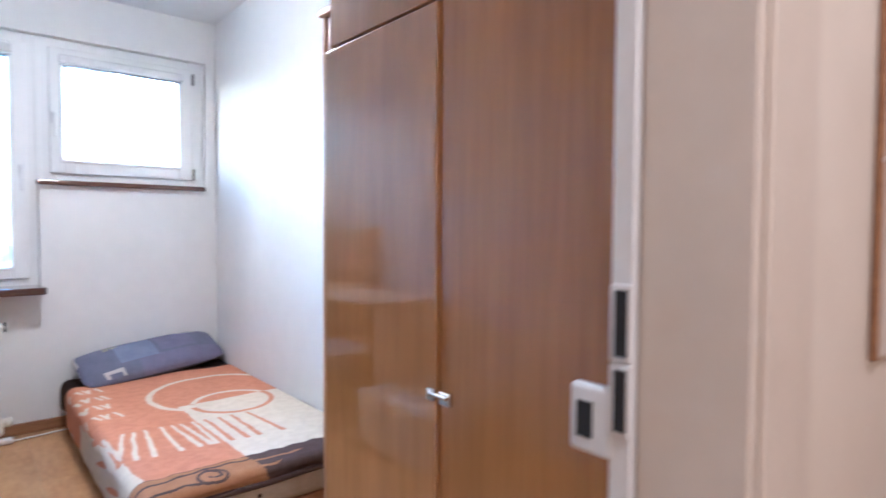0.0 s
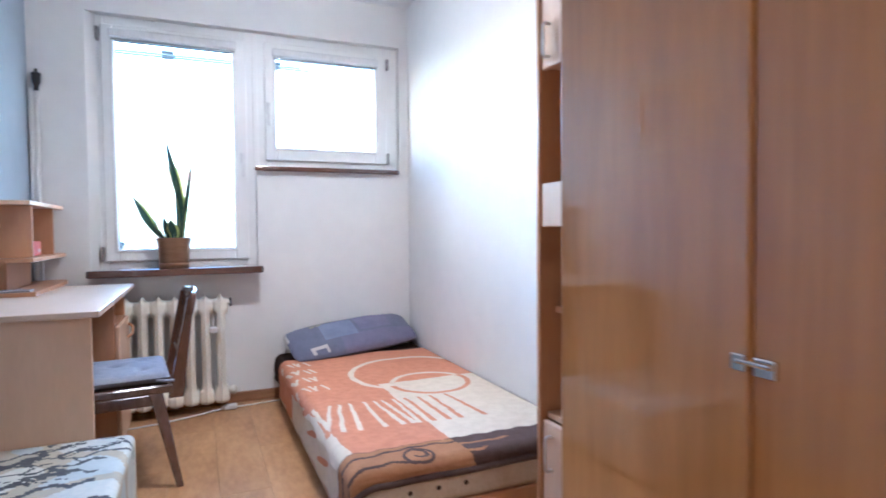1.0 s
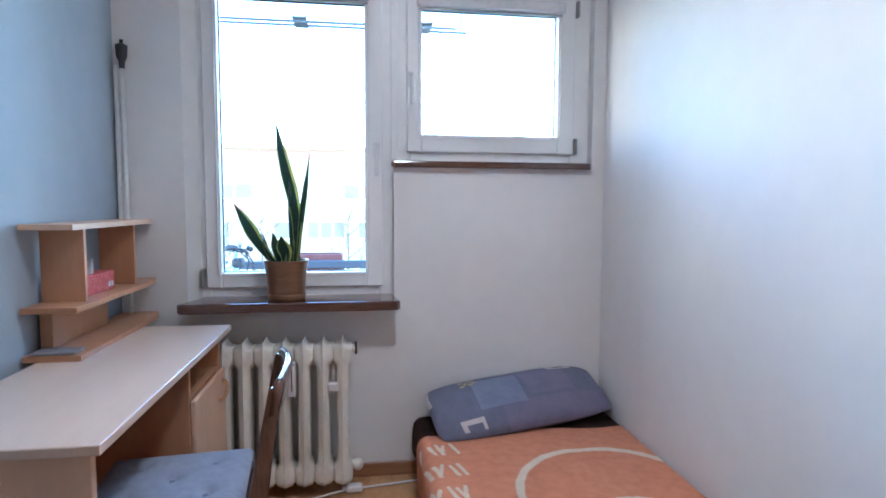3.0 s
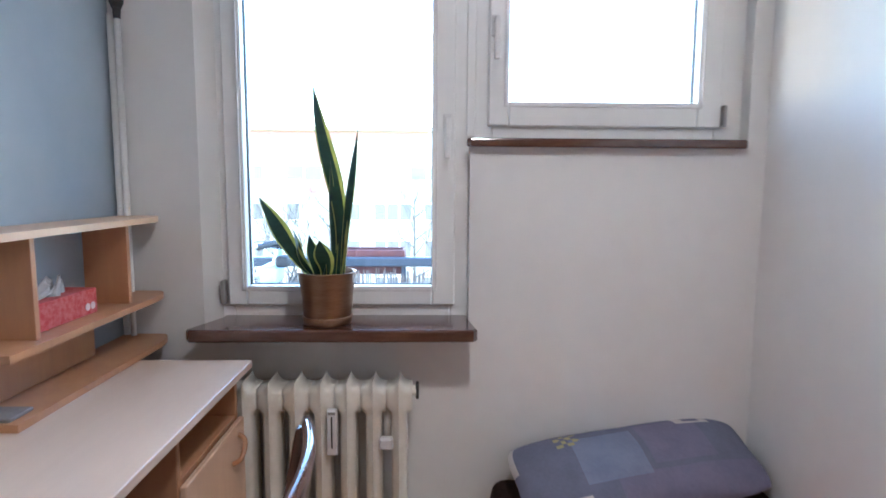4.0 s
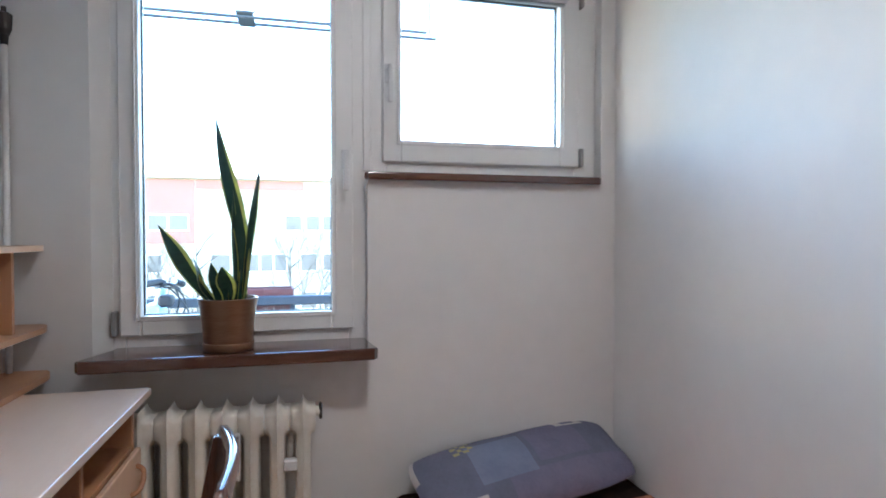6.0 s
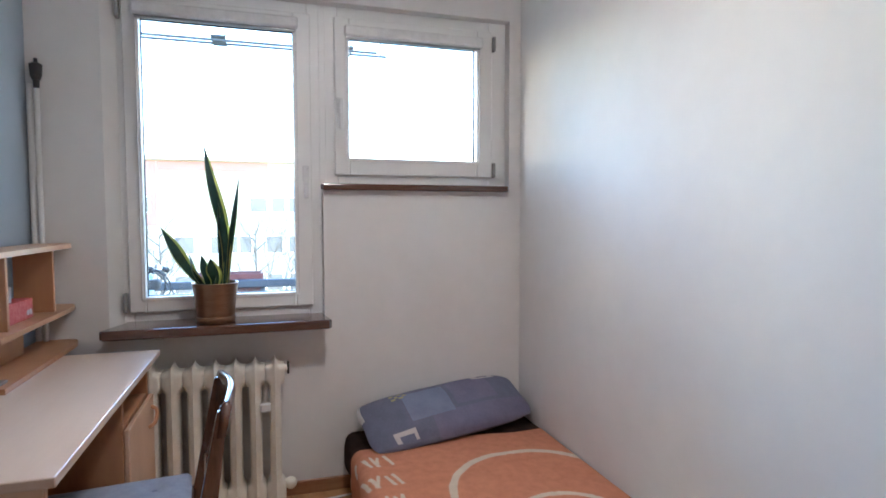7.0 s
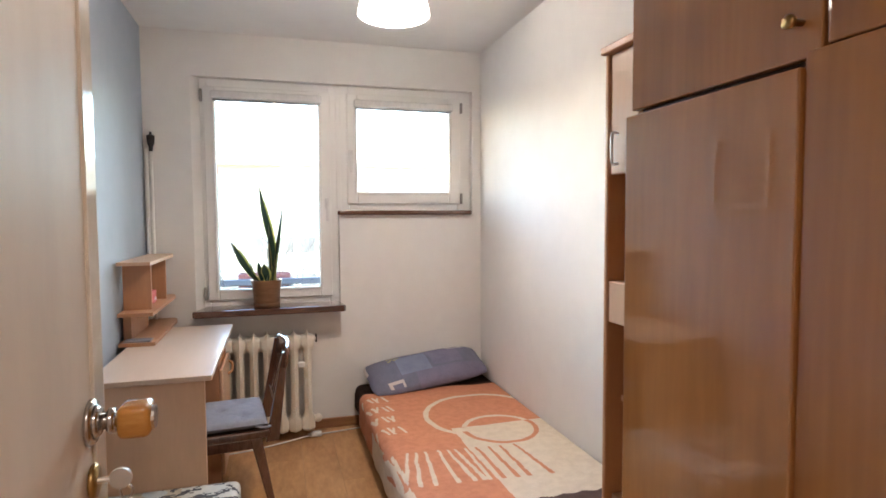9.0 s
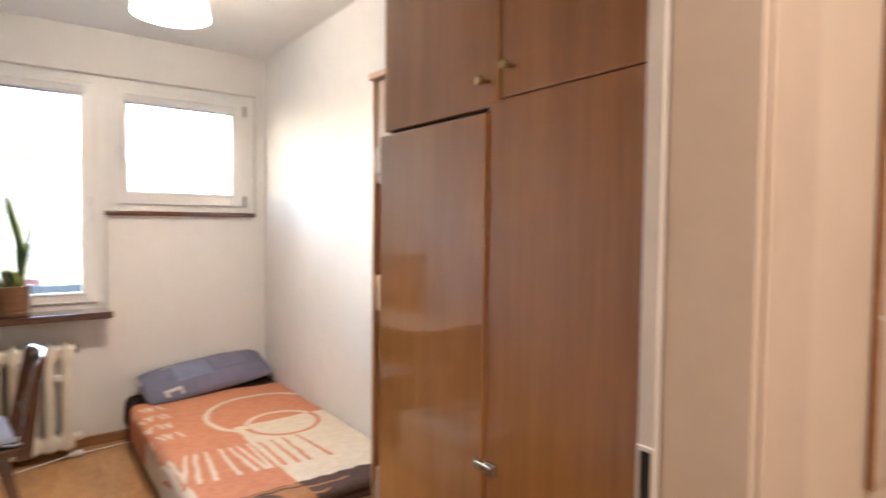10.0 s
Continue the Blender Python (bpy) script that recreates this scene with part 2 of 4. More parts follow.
def ball(c, r, scale=(1, 1, 1), bm=None, seg=12):
    bm = bm or bmesh.new()
    bmesh.ops.create_uvsphere(bm, u_segments=seg * 2, v_segments=seg, radius=r,
                              matrix=Matrix.Translation(c) @ Matrix.Diagonal((*scale, 1)))
    return bm


def tube(points, r, seg=8, bm=None):
    """A round tube along a smooth run of points."""
    bm = bm or bmesh.new()
    pts = [Vector(p) for p in points]
    fine = []
    for i in range(len(pts) - 1):
        p0, p1, p2, p3 = pts[max(i - 1, 0)], pts[i], pts[i + 1], pts[min(i + 2, len(pts) - 1)]
        for k in range(6):
            t = k / 6
            fine.append(0.5 * ((2 * p1) + (p2 - p0) * t + (2 * p0 - 5 * p1 + 4 * p2 - p3) * t * t + (3 * p1 - p0 - 3 * p2 + p3) * t ** 3))
    fine.append(pts[-1])
    rings = []
    for i, p in enumerate(fine):
        d = (fine[min(i + 1, len(fine) - 1)] - fine[max(i - 1, 0)]).normalized()
        u = d.cross(Vector((0.13, 0.21, 0.97)))
        if u.length < 0.1:
            u = d.cross(Vector((1, 0, 0)))
        u.normalize()
        w = d.cross(u)
        rings.append([bm.verts.new(p + r * (math.cos(a) * u + math.sin(a) * w)) for a in (2 * math.pi * k / seg for k in range(seg))])
    for a, b in zip(rings, rings[1:]):
        for k in range(seg):
            bm.faces.new((a[k], a[(k + 1) % seg], b[(k + 1) % seg], b[k]))
    bm.faces.new(rings[0][::-1])
    bm.faces.new(rings[-1])
    return bm


def lathe(c, profile, seg=40, bm=None):
    """Turn (radius, height) steps about the upright axis through c."""
    bm = bm or bmesh.new()
    rings = []
    for r, z in profile:
        rings.append([bm.verts.new((c[0] + r * math.cos(2 * math.pi * k / seg), c[1] + r * math.sin(2 * math.pi * k / seg), c[2] + z))
                      for k in range(seg)])
    for a, b in zip(rings, rings[1:]):
        for k in range(seg):
            bm.faces.new((a[k], a[(k + 1) % seg], b[(k + 1) % seg], b[k]))
    return bm


def sheet(nu, nv, fn, thick=0.0, pick=None, closed=False):
    """A grid surface fn(u, v) over 0..1, with a back at fn + thick along z if thick; pick(u, v) gives a material slot."""
    bm = bmesh.new()
    g = [[bm.verts.new(fn(i / nu, j / nv)) for j in range(nv + 1)] for i in range(nu + 1)]
    for i in range(nu):
        for j in range(nv):
            f = bm.faces.new((g[i][j], g[i + 1][j], g[i + 1][j + 1], g[i][j + 1]))
            f.smooth = True
            if pick:
                f.material_index = pick((i + 0.5) / nu, (j + 0.5) / nv)
    return bm

# ---- the room ----
W = 2.116          # inner width
YD = -3.61         # room face of the door wall
YH = -3.74         # hall face of the door wall
H = 2.50
DX0, DX1, DZ = 0.435, 1.245, 2.06   # door opening


def structure(name, bm, material, label, category):
    return tagged(link(name, bm, material), label, category, "", "structure")


# window wall: an L-shaped opening, tall at one side and short at the other
OX0, OX1, OX2, OZ0, OZ1, OZ2 = 0.264, 1.140, 2.055, 0.800, 1.405, 2.235
bm = box(-0.3, OX0, 0.0, 0.32, -0.1, 3.10, 0)
box(OX2, W + 0.25, 0.0, 0.32, -0.1, 3.10, 0, bm)
box(OX0, OX1, 0.0, 0.32, -0.1, OZ0, 0, bm)
box(OX1, OX2, 0.0, 0.32, -0.1, OZ1, 0, bm)
box(OX0, OX2, 0.0, 0.32, OZ2, 3.10, 0, bm)
lo = [bm.verts.new((x, y, OZ0)) for x, y in ((OX0, 0.002), (OX0 + 0.046, 0.056), (OX0, 0.056))]
hi = [bm.verts.new((v.co.x, v.co.y, OZ2)) for v in lo]
for k in range(3):
    bm.faces.new((lo[k], lo[(k + 1) % 3], hi[(k + 1) % 3], hi[k]))
bm.faces.new(lo[::-1])
bm.faces.new(hi)
structure("wall_north", bm, WALL, "white painted outer wall with an L-shaped window opening", "wall")
structure("wall_west", box(-0.12, 0.0, YD, 0.0, -0.1, H + 0.1, 0), BLUE, "blue-grey painted side wall", "wall")
structure("wall_east", box(W, W + 0.12, YD, 0.0, -0.1, H + 0.1, 0), WALL, "white painted side wall beside the bed", "wall")
bm = box(-0.12, DX0 - 0.05, YH, YD, 0, H, 0)
box(DX1 + 0.05, 2.9, YH, YD, 0, H, 0, bm)
box(DX0 - 0.05, DX1 + 0.05, YH, YD, DZ + 0.05, H, 0, bm)
structure("wall_south", bm, HALLWALL, "cream painted partition wall with the doorway", "wall")
structure("ceiling", box(W + 0.12, 3.0, -5.1, YH + 0.02, H, H + 0.12, 0, box(-0.1, W + 0.12, -5.1, -0.0005, H, H + 0.12, 0)), CEIL, "white painted ceiling", "ceiling")
structure("hall_wall_west", box(-0.12, 0.0, -5.1, YH, 0, H, 0), HALLWALL, "cream painted hall wall", "wall")
structure("hall_wall_east", box(2.9, 3.0, -5.1, YH, 0, H, 0), HALLWALL, "cream painted hall wall", "wall")
structure("hall_wall_south", box(-0.12, 3.0, -5.2, -5.1, 0, H, 0), HALLWALL, "cream painted hall wall", "wall")

# skirting
bm = box(0.0, W, -0.014, 0.0, 0.0, 0.062, 0.003)
structure("baseboard_north", bm, SKIRT, "brown wooden skirting board", "baseboard")
structure("baseboard_west", box(0.0, 0.014, -2.6, -0.015, 0.0, 0.062, 0.003), SKIRT, "brown wooden skirting board", "baseboard")

# door frame
fr = thing("door_frame", "white enamelled steel door frame with beige casing", "door frame", kind="structure")
bm = box(DX1, DX1 + 0.05, YD - 0.037, YD - 0.012, 0, DZ, 0.003)
part("lock_jamb", bm, FRAMEWHITE, fr)
part("jamb_lining", box(DX1 + 0.003, DX1 + 0.05, YH - 0.004, YD - 0.038, 0, DZ, 0.003), FRAMEBEIGE, fr, "beige painted door lining")
part("hinge_jamb", box(DX0 - 0.05, DX0, YH - 0.004, YD + 0.016, 0, DZ, 0.004), FRAMEWHITE, fr)
part("head", box(DX0 - 0.05, DX1 + 0.05, YH - 0.004, YD + 0.016, DZ, DZ + 0.05, 0.004), FRAMEWHITE, fr)
part("casing", box(DX1 + 0.012, DX1 + 0.115, YH - 0.009, YH - 0.004, 0, DZ + 0.1, 0.002), FRAMEBEIGE, fr, "beige painted hall casing")
part("casing", box(DX0 - 0.115, DX0 - 0.012, YH - 0.009, YH - 0.004, 0, DZ + 0.1, 0.002), FRAMEBEIGE, fr, "beige painted hall casing")
# strike slots, one above the other
SY = YD - 0.026
for z0, z1 in ((1.052, 1.111), (0.985, 1.040)):
    part("strike_plate", box(DX1 - 0.003, DX1 + 0.001, SY - 0.009, SY + 0.012, z0 - 0.005, z1 + 0.005, 0.001), FRAMEWHITE, fr, "white painted strike plate")
    part("strike_slot", box(DX1 - 0.0045, DX1 - 0.002, SY - 0.006, SY + 0.006, z0, z1, 0), BLACK, fr, "black latch slot")
kp = part("keeper", box(DX1 - 0.002, DX1 + 0.012, YD - 0.018, YD + 0.030, 0.954, 1.020, 0.0055, seg=3), WHITEPL, fr, "rounded white lock keeper with a slot")
part("keeper_slot", box(DX1 - 0.0035, DX1 - 0.001, YD + 0.003, YD + 0.020, 0.970, 1.004, 0), BLACK, kp)

# narrow board on the hall face of the door wall
hb = thing("wall_board", "narrow tan board with a brown edge on the hall wall", "wall panel")
part("board", box(1.575, 1.755, YH - 0.009, YH - 0.002, 1.02, 2.35, 0.003), FRAMEBEIGE, hb)
part("edge_strip", box(1.566, 1.575, YH - 0.010, YH - 0.002, 1.02, 2.35, 0.002), SKIRT, hb, "brown wooden edge strip")
for z in (1.24, 1.52, 1.80, 2.08):
    part("clip", box(1.5665, 1.574, YH - 0.0125, YH - 0.0095, z, z + 0.006, 0.001), WHITEPL, hb, "small white clip")

# ---- window ----


def ring(x0, x1, z0, z1, w, y0, y1, bevel=0.004, wl=None, wr=None, wb=None, wt=None):
    """A rectangular frame of four bars."""
    wl, wr, wb, wt = wl or w, wr or w, wb or w, wt or w
    bm = box(x0, x0 + wl, y0, y1, z0, z1, bevel)
    box(x1 - wr, x1, y0, y1, z0, z1, bevel, bm)
    box(x0 + wl, x1 - wr, y0, y1, z0, z0 + wb, bevel, bm)
    box(x0 + wl, x1 - wr, y0, y1, z1 - wt, z1, bevel, bm)
    return bm


def window(name, outer, x0, x1, z0, z1, g, label, handle_x, handle_z, cassette):
    w = thing(name, label, "window", kind="structure")
    gx0, gx1, gz0, gz1 = g
    fx0, fx1, fz0, fz1 = outer
    part("window_frame", ring(fx0, fx1, fz0, fz1, 0.045, 0.055, 0.125, 0.004, x0 + 0.045 - fx0, fx1 - x1 + 0.045, z0 + 0.045 - fz0, fz1 - z1 + 0.045), PVC, w)
    sx0, sx1, sz0, sz1 = x0 + 0.03, x1 - 0.03, z0 + 0.036, z1 - 0.036
    sash = part("sash", ring(sx0, sx1, sz0, sz1, 0.06, 0.035, 0.11, 0.005, gx0 - sx0, sx1 - gx1, gz0 - sz0, sz1 - gz1), PVC, w)
    part("glazing_bead", ring(gx0 - 0.016, gx1 + 0.016, gz0 - 0.016, gz1 + 0.016, 0.017, 0.030, 0.06, 0.003), PVC, sash)
    part("gasket", ring(gx0 - 0.001, gx1 + 0.001, gz0 - 0.001, gz1 + 0.001, 0.004, 0.072, 0.088, 0), GASKET, sash, "black rubber gasket")
    p = part("pane", box(gx0, gx1, 0.084, 0.089, gz0, gz1, 0), PANE, w, "clear glass pane")
    p.visible_shadow = False
    # handle
    hd = part("handle", box(handle_x - 0.014, handle_x + 0.014, 0.026, 0.036, handle_z - 0.035, handle_z + 0.035, 0.004, seg=2), WHITEPL, w, "white window handle")
    bm = rod((handle_x, 0.028, handle_z + 0.012), (handle_x, -0.008, handle_z + 0.012), 0.009)
    box(handle_x - 0.010, handle_x + 0.010, -0.022, -0.006, handle_z - 0.115, handle_z + 0.022, 0.006, bm, seg=2)
    part("lever", bm, WHITEPL, hd)
    # blind cassette at the glass head
    bm = box(gx0 - 0.022, gx1 + 0.022, -0.005, 0.034, cassette, cassette + 0.048, 0.010, seg=3)
    part("blind_cassette", bm, WHITEPL, w, "white roller blind cassette, blind rolled up")
    part("blind_bar", box(gx0 - 0.012, gx1 + 0.012, 0.018, 0.031, cassette - 0.012, cassette - 0.001, 0.003), ALU, w, "thin grey blind bottom bar")
    # side guides
    for gx in (gx0 - 0.014, gx1 + 0.010):
        part("blind_guide", box(gx, gx + 0.005, 0.022, 0.030, gz0 - 0.004, cassette, 0.001), WHITEPL, w)
    return w


w1 = window("window_1", (OX0 - 0.004, OX1 + 0.004, 0.790, OZ2 + 0.004), 0.302, 1.124, 0.828, 2.222, (0.397, 1.018, 0.930, 2.108), "tall white plastic window, closed", 1.066, 1.470, 2.108)
w2 = window("window_2", (1.1445, OX2 + 0.004, 1.400, OZ2 + 0.004), 1.170, 2.008, 1.430, 2.222, (1.267, 1.896, 1.545, 2.100), "small white plastic window, closed", 1.222, 1.785, 2.096)
part("mullion", box(1.130, 1.160, 0.048, 0.060, 1.432, 2.222, 0.003), PVC, w1)
for x, z0, z1, o in ((0.318, 2.09, 2.165, w1), (0.318, 0.868, 0.95, w1), (1.985, 2.09, 2.16, w2), (1.985, 1.468, 1.54, w2)):
    part("hinge_cap", box(x - 0.007, x + 0.007, 0.020, 0.054, z0, z1, 0.004, seg=2), GREYPL, o, "grey hinge cap")


def sill(name, x0, x1, y0, z0, z1, back0, back1, label):
    """A board whose front overhangs the reveals at both ends."""
    bm = bmesh.new()
    pts = [(x0, y0 + 0.016), (x0 + 0.012, y0), (x1 - 0.012, y0), (x1, y0 + 0.016), (back1, -0.001), (back1, 0.060), (back0, 0.060), (back0, -0.001)]
    lo = [bm.verts.new((x, y, z0)) for x, y in pts]
    hi = [bm.verts.new((x, y, z1)) for x, y in pts]
    bm.faces.new(lo[::-1])
    top = bm.faces.new(hi)
    for k in range(len(pts)):
        bm.faces.new((lo[k], lo[(k + 1) % len(pts)], hi[(k + 1) % len(pts)], hi[k]))
    es = [e for e in bm.edges if all(v.co.y < -0.001 for v in e.verts) and abs(e.verts[0].co.z - e.verts[1].co.z) < 1e-6]
    bmesh.ops.bevel(bm, geom=es, offset=0.007, segments=3, affect="EDGES", profile=0.5)
    return tagged(link(name, bm, SILL), label, "window sill", "", "structure")


sill("window_sill_1", 0.260, 1.158, -0.155, 0.786, 0.826, 0.318, 1.136, "deep glossy dark brown wooden window sill")
sill("window_sill_2", 1.128, 2.045, -0.038, 1.394, 1.423, 1.146, 2.036, "thin glossy dark brown wooden window sill")

# ---- radiator and pipes ----
rad = thing("radiator", "old cream enamelled cast-iron column radiator under the window", "radiator")


def rad_section(cx):
    """A cast section: a keeled column, a full-width head and foot with a sharp front ridge."""
    bm = bmesh.new()
    half, zb, zt = 0.0394, 0.058, 0.640
    xs = (-1, -0.72, -0.42, -0.18, -0.05, 0.0, 0.05, 0.18, 0.42, 0.72, 1)
    n = len(xs)
    for yc, dy in ((-0.124, 0.062),):
        rings = []
        for k in range(43):
            t = k / 42
            z = zb + (zt - zb) * t
            top = min(1.0, max(0.0, (z - 0.566) / 0.014))
            foot = min(1.0, max(0.0, (0.150 - z) / 0.030))
            full = max(top, foot)
            full = full * full * (3 - 2 * full)
            w = 0.0240 + (half - 0.0240) * full
            if k == 0:
                w = 0.031
            row = []
            for face in (-1, 1):
                for x in xs if face < 0 else xs[::-1]:
                    keel = dy - (0.015 - 0.003 * full) * abs(x) ** 0.62
                    if abs(x) == 1:
                        keel -= 0.010 - 0.007 * full
                    zz = z
                    if k == 42:
                        zz += 0.030 * max(0.0, 1 - abs(x) / 0.85) ** 3 + 0.004 * abs(x)
                    elif k == 41:
                        zz += 0.018 * max(0.0, 1 - abs(x) / 0.85) ** 3
                    if k == 0:
                        zz -= 0.005 * (1 - abs(x))
                    shrink = 0.90 if k == 42 else 1.0
                    row.append(bm.verts.new((cx + w * x, yc + face * keel * shrink, zz)))
            rings.append(row)
        m = 2 * n
        for a, b in zip(rings, rings[1:]):
            for q in range(m):
                bm.faces.new((a[q], a[(q + 1) % m], b[(q + 1) % m], b[q]))
        for row, flip in ((rings[0], True), (rings[-1], False)):
            for q in range(n - 1):
                f = (row[q], row[q + 1], row[m - 2 - q], row[m - 1 - q])
                bm.faces.new(f[::-1] if flip else f)
    # waterways behind the head and the foot
    box(cx - half, cx + half, -0.150, -0.075, 0.556, 0.630, 0.012, bm, seg=2)
    box(cx - half, cx + half, -0.150, -0.075, 0.070, 0.130, 0.012, bm, seg=2)
    return bm


for k in range(8):
    part("section", rad_section(0.915 - 0.0795 * k), RADPAINT, rad, smooth=True)
vl = part("air_valve", rod((0.945, -0.12, 0.622), (0.968, -0.12, 0.622), 0.016), RADPAINT, rad)
bm = box(0.966, 0.976, -0.136, -0.104, 0.598, 0.648, 0.003)
part("cap", bm, BLACKIRON, vl, "dark iron end plug")
bm = rod((0.945, -0.12, 0.115), (0.985, -0.12, 0.115), 0.018)
ball((0.975, -0.12, 0.112), 0.026, bm=bm)
part("bottom_valve", bm, RADPAINT, rad, smooth=True)
hm = part("heat_meter", box(0.697, 0.728, -0.203, -0.180, 0.445, 0.590, 0.004), WHITEPL, rad, "white heat cost meter")
part("meter_scale", box(0.7105, 0.7145, -0.2045, -0.2025, 0.470, 0.570, 0), BLACK, hm)
part("meter_label", box(0.702, 0.723, -0.2045, -0.2025, 0.576, 0.584, 0), GREYPL, hm)
part("bracket", box(0.855, 0.897, -0.190, -0.160, 0.455, 0.492, 0.005), WHITEPL, rad, "white clamp bracket")
bm = tube([(0.876, -0.12, 0.48), (0.878, -0.13, 0.53), (0.874, -0.12, 0.58)], 0.012)
part("flow_pipe", bm, PIPE, rad)

hp = thing("heating_pipe", "white painted heating riser with a black air vent on top", "pipe")
part("pipe", rod((0.048, -0.035, 0.0), (0.048, -0.035, 1.773), 0.009), PIPE, hp, smooth=True)
part("riser", rod((0.020, -0.022, 0.0), (0.020, -0.022, 1.79), 0.010), PIPE, hp, smooth=True)
bm = rod((0.048, -0.035, 1.772), (0.048, -0.035, 1.803), 0.010, 0.012)
rod((0.048, -0.035, 1.803), (0.048, -0.035, 1.818), 0.014, 0.019, bm=bm)
rod((0.048, -0.035, 1.818), (0.048, -0.035, 1.863), 0.020, 0.0225, bm=bm)
rod((0.048, -0.035, 1.863), (0.048, -0.035, 1.870), 0.0225, 0.012, bm=bm)
rod((0.048, -0.035, 1.870), (0.048, -0.035, 1.886), 0.007, bm=bm)
part("air_vent", bm, BLACKIRON, hp, "black air vent")

cb = thing("extension_cable", "white power cable with an inline plug on the floor", "cable")
part("cord", tube([(0.40, -0.30, 0.006), (0.60, -0.26, 0.006), (0.78, -0.20, 0.008), (0.93, -0.150, 0.014), (1.04, -0.120, 0.007), (1.25, -0.085, 0.006)], 0.0045), WHITEPL, cb, smooth=True)
bm = box(0.925, 0.995, -0.165, -0.123, 0.003, 0.034, 0.010, seg=3)
rod((0.910, -0.148, 0.018), (0.930, -0.146, 0.018), 0.009, 0.013, bm=bm)
part("plug", bm, WHITEPL, cb)

# ---- ceiling lamp ----
LX, LY = 1.25, -1.30
cl = thing("ceiling_lamp", "white opal bell-shaped pendant lamp, lit", "lamp")
bm = lathe((LX, LY, 2.235), [(0.148, 0.0), (0.155, 0.004), (0.150, 0.03), (0.125, 0.13), (0.105, 0.19), (0.060, 0.205), (0.020, 0.208)])
bmesh.ops.solidify(bm, geom=bm.faces[:], thickness=0.004)
sh = part("shade", bm, SHADE, cl, smooth=True)
bm = rod((LX, LY, 2.440), (LX, LY, 2.47), 0.018)
rod((LX, LY, 2.465), (LX, LY, 2.499), 0.045, 0.05, bm=bm)
part("ceiling_rose", bm, WHITEPL, cl, smooth=True)

# ---- framed picture on the blue wall ----
pc = thing("framed_picture", "white framed picture with a black inner line on the blue wall", "picture")
PY0, PY1, PZ0, PZ1 = -1.62, -1.240, 1.405, 1.790


def wall_ring(y0, y1, z0, z1, w, x0, x1, bevel=0.003):
    bm = box(x0, x1, y0, y0 + w, z0, z1, bevel)
    box(x0, x1, y1 - w, y1, z0, z1, bevel, bm)
    box(x0, x1, y0 + w, y1 - w, z0, z0 + w, bevel, bm)
    box(x0, x1, y0 + w, y1 - w, z1 - w, z1, bevel, bm)
    return bm


part("frame", wall_ring(PY0, PY1, PZ0, PZ1, 0.035, 0.002, 0.028), WHITEPL, pc, "white frame")
part("inner_line", wall_ring(PY0 + 0.035, PY1 - 0.035, PZ0 + 0.035, PZ1 - 0.035, 0.012, 0.002, 0.020, 0.001), BLACK, pc, "black slip")
part("print", box(0.002, 0.012, PY0 + 0.047, PY1 - 0.047, PZ0 + 0.047, PZ1 - 0.047, 0), PHOTO, pc, "grey abstract print")

# ---- desk ----
desk = thing("desk", "beech laminate writing desk with a pale worktop and a side pedestal", "desk")
DT = 0.761
bm = box(0.046, 0.492, -1.378, -0.243, DT - 0.022, DT, 0.003, seg=2)
part("worktop", bm, DESKTOP, desk, "pale beech worktop")
part("end_panel", box(0.062, 0.462, -1.348, -1.328, 0.0, DT - 0.022, 0.002), BEECH, desk)
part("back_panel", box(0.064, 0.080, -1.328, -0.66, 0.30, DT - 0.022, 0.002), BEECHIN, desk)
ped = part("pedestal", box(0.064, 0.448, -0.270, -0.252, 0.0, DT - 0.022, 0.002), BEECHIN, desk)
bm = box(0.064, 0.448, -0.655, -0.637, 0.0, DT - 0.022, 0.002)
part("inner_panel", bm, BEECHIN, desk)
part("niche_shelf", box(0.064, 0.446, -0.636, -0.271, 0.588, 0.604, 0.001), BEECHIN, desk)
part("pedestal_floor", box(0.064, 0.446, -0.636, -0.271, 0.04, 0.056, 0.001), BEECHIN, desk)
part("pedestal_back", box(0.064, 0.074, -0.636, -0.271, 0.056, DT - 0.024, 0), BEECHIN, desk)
pd = part("pedestal_door", box(0.450, 0.466, -0.652, -0.254, 0.045, 0.596, 0.003), BEECH, desk, "beech pedestal door")
bm = tube([(0.466, -0.36, 0.50), (0.485, -0.35, 0.51), (0.490, -0.33, 0.53), (0.485, -0.31, 0.55), (0.466, -0.30, 0.56)], 0.007)
part("pull", bm, BEECHIN, pd, "bent beech pull", True)

# ---- desk hutch ----
hu = thing("desk_hutch", "small beech shelf unit with rounded board ends standing on the desk", "shelf")


def tip_board(x0, x1, y0, y1, z0, z1):
    """A board whose far front corner is cut round."""
    bm = bmesh.new()
    pts = [(x0, y0), (x1, y0), (x1, y1 - 0.10)]
    for k in range(1, 7):
        a = k / 6 * math.pi / 2
        pts.append((x1 - 0.045 * (1 - math.cos(a)), y1 - 0.10 + 0.10 * math.sin(a)))
    pts.append((x0, y1))
    lo = [bm.verts.new((x, y, z0)) for x, y in pts]
    hi = [bm.verts.new((x, y, z1)) for x, y in pts]
    bm.faces.new(lo[::-1])
    bm.faces.new(hi)
    for k in range(len(pts)):
        bm.faces.new((lo[k], lo[(k + 1) % len(pts)], hi[(k + 1) % len(pts)], hi[k]))
    return bm


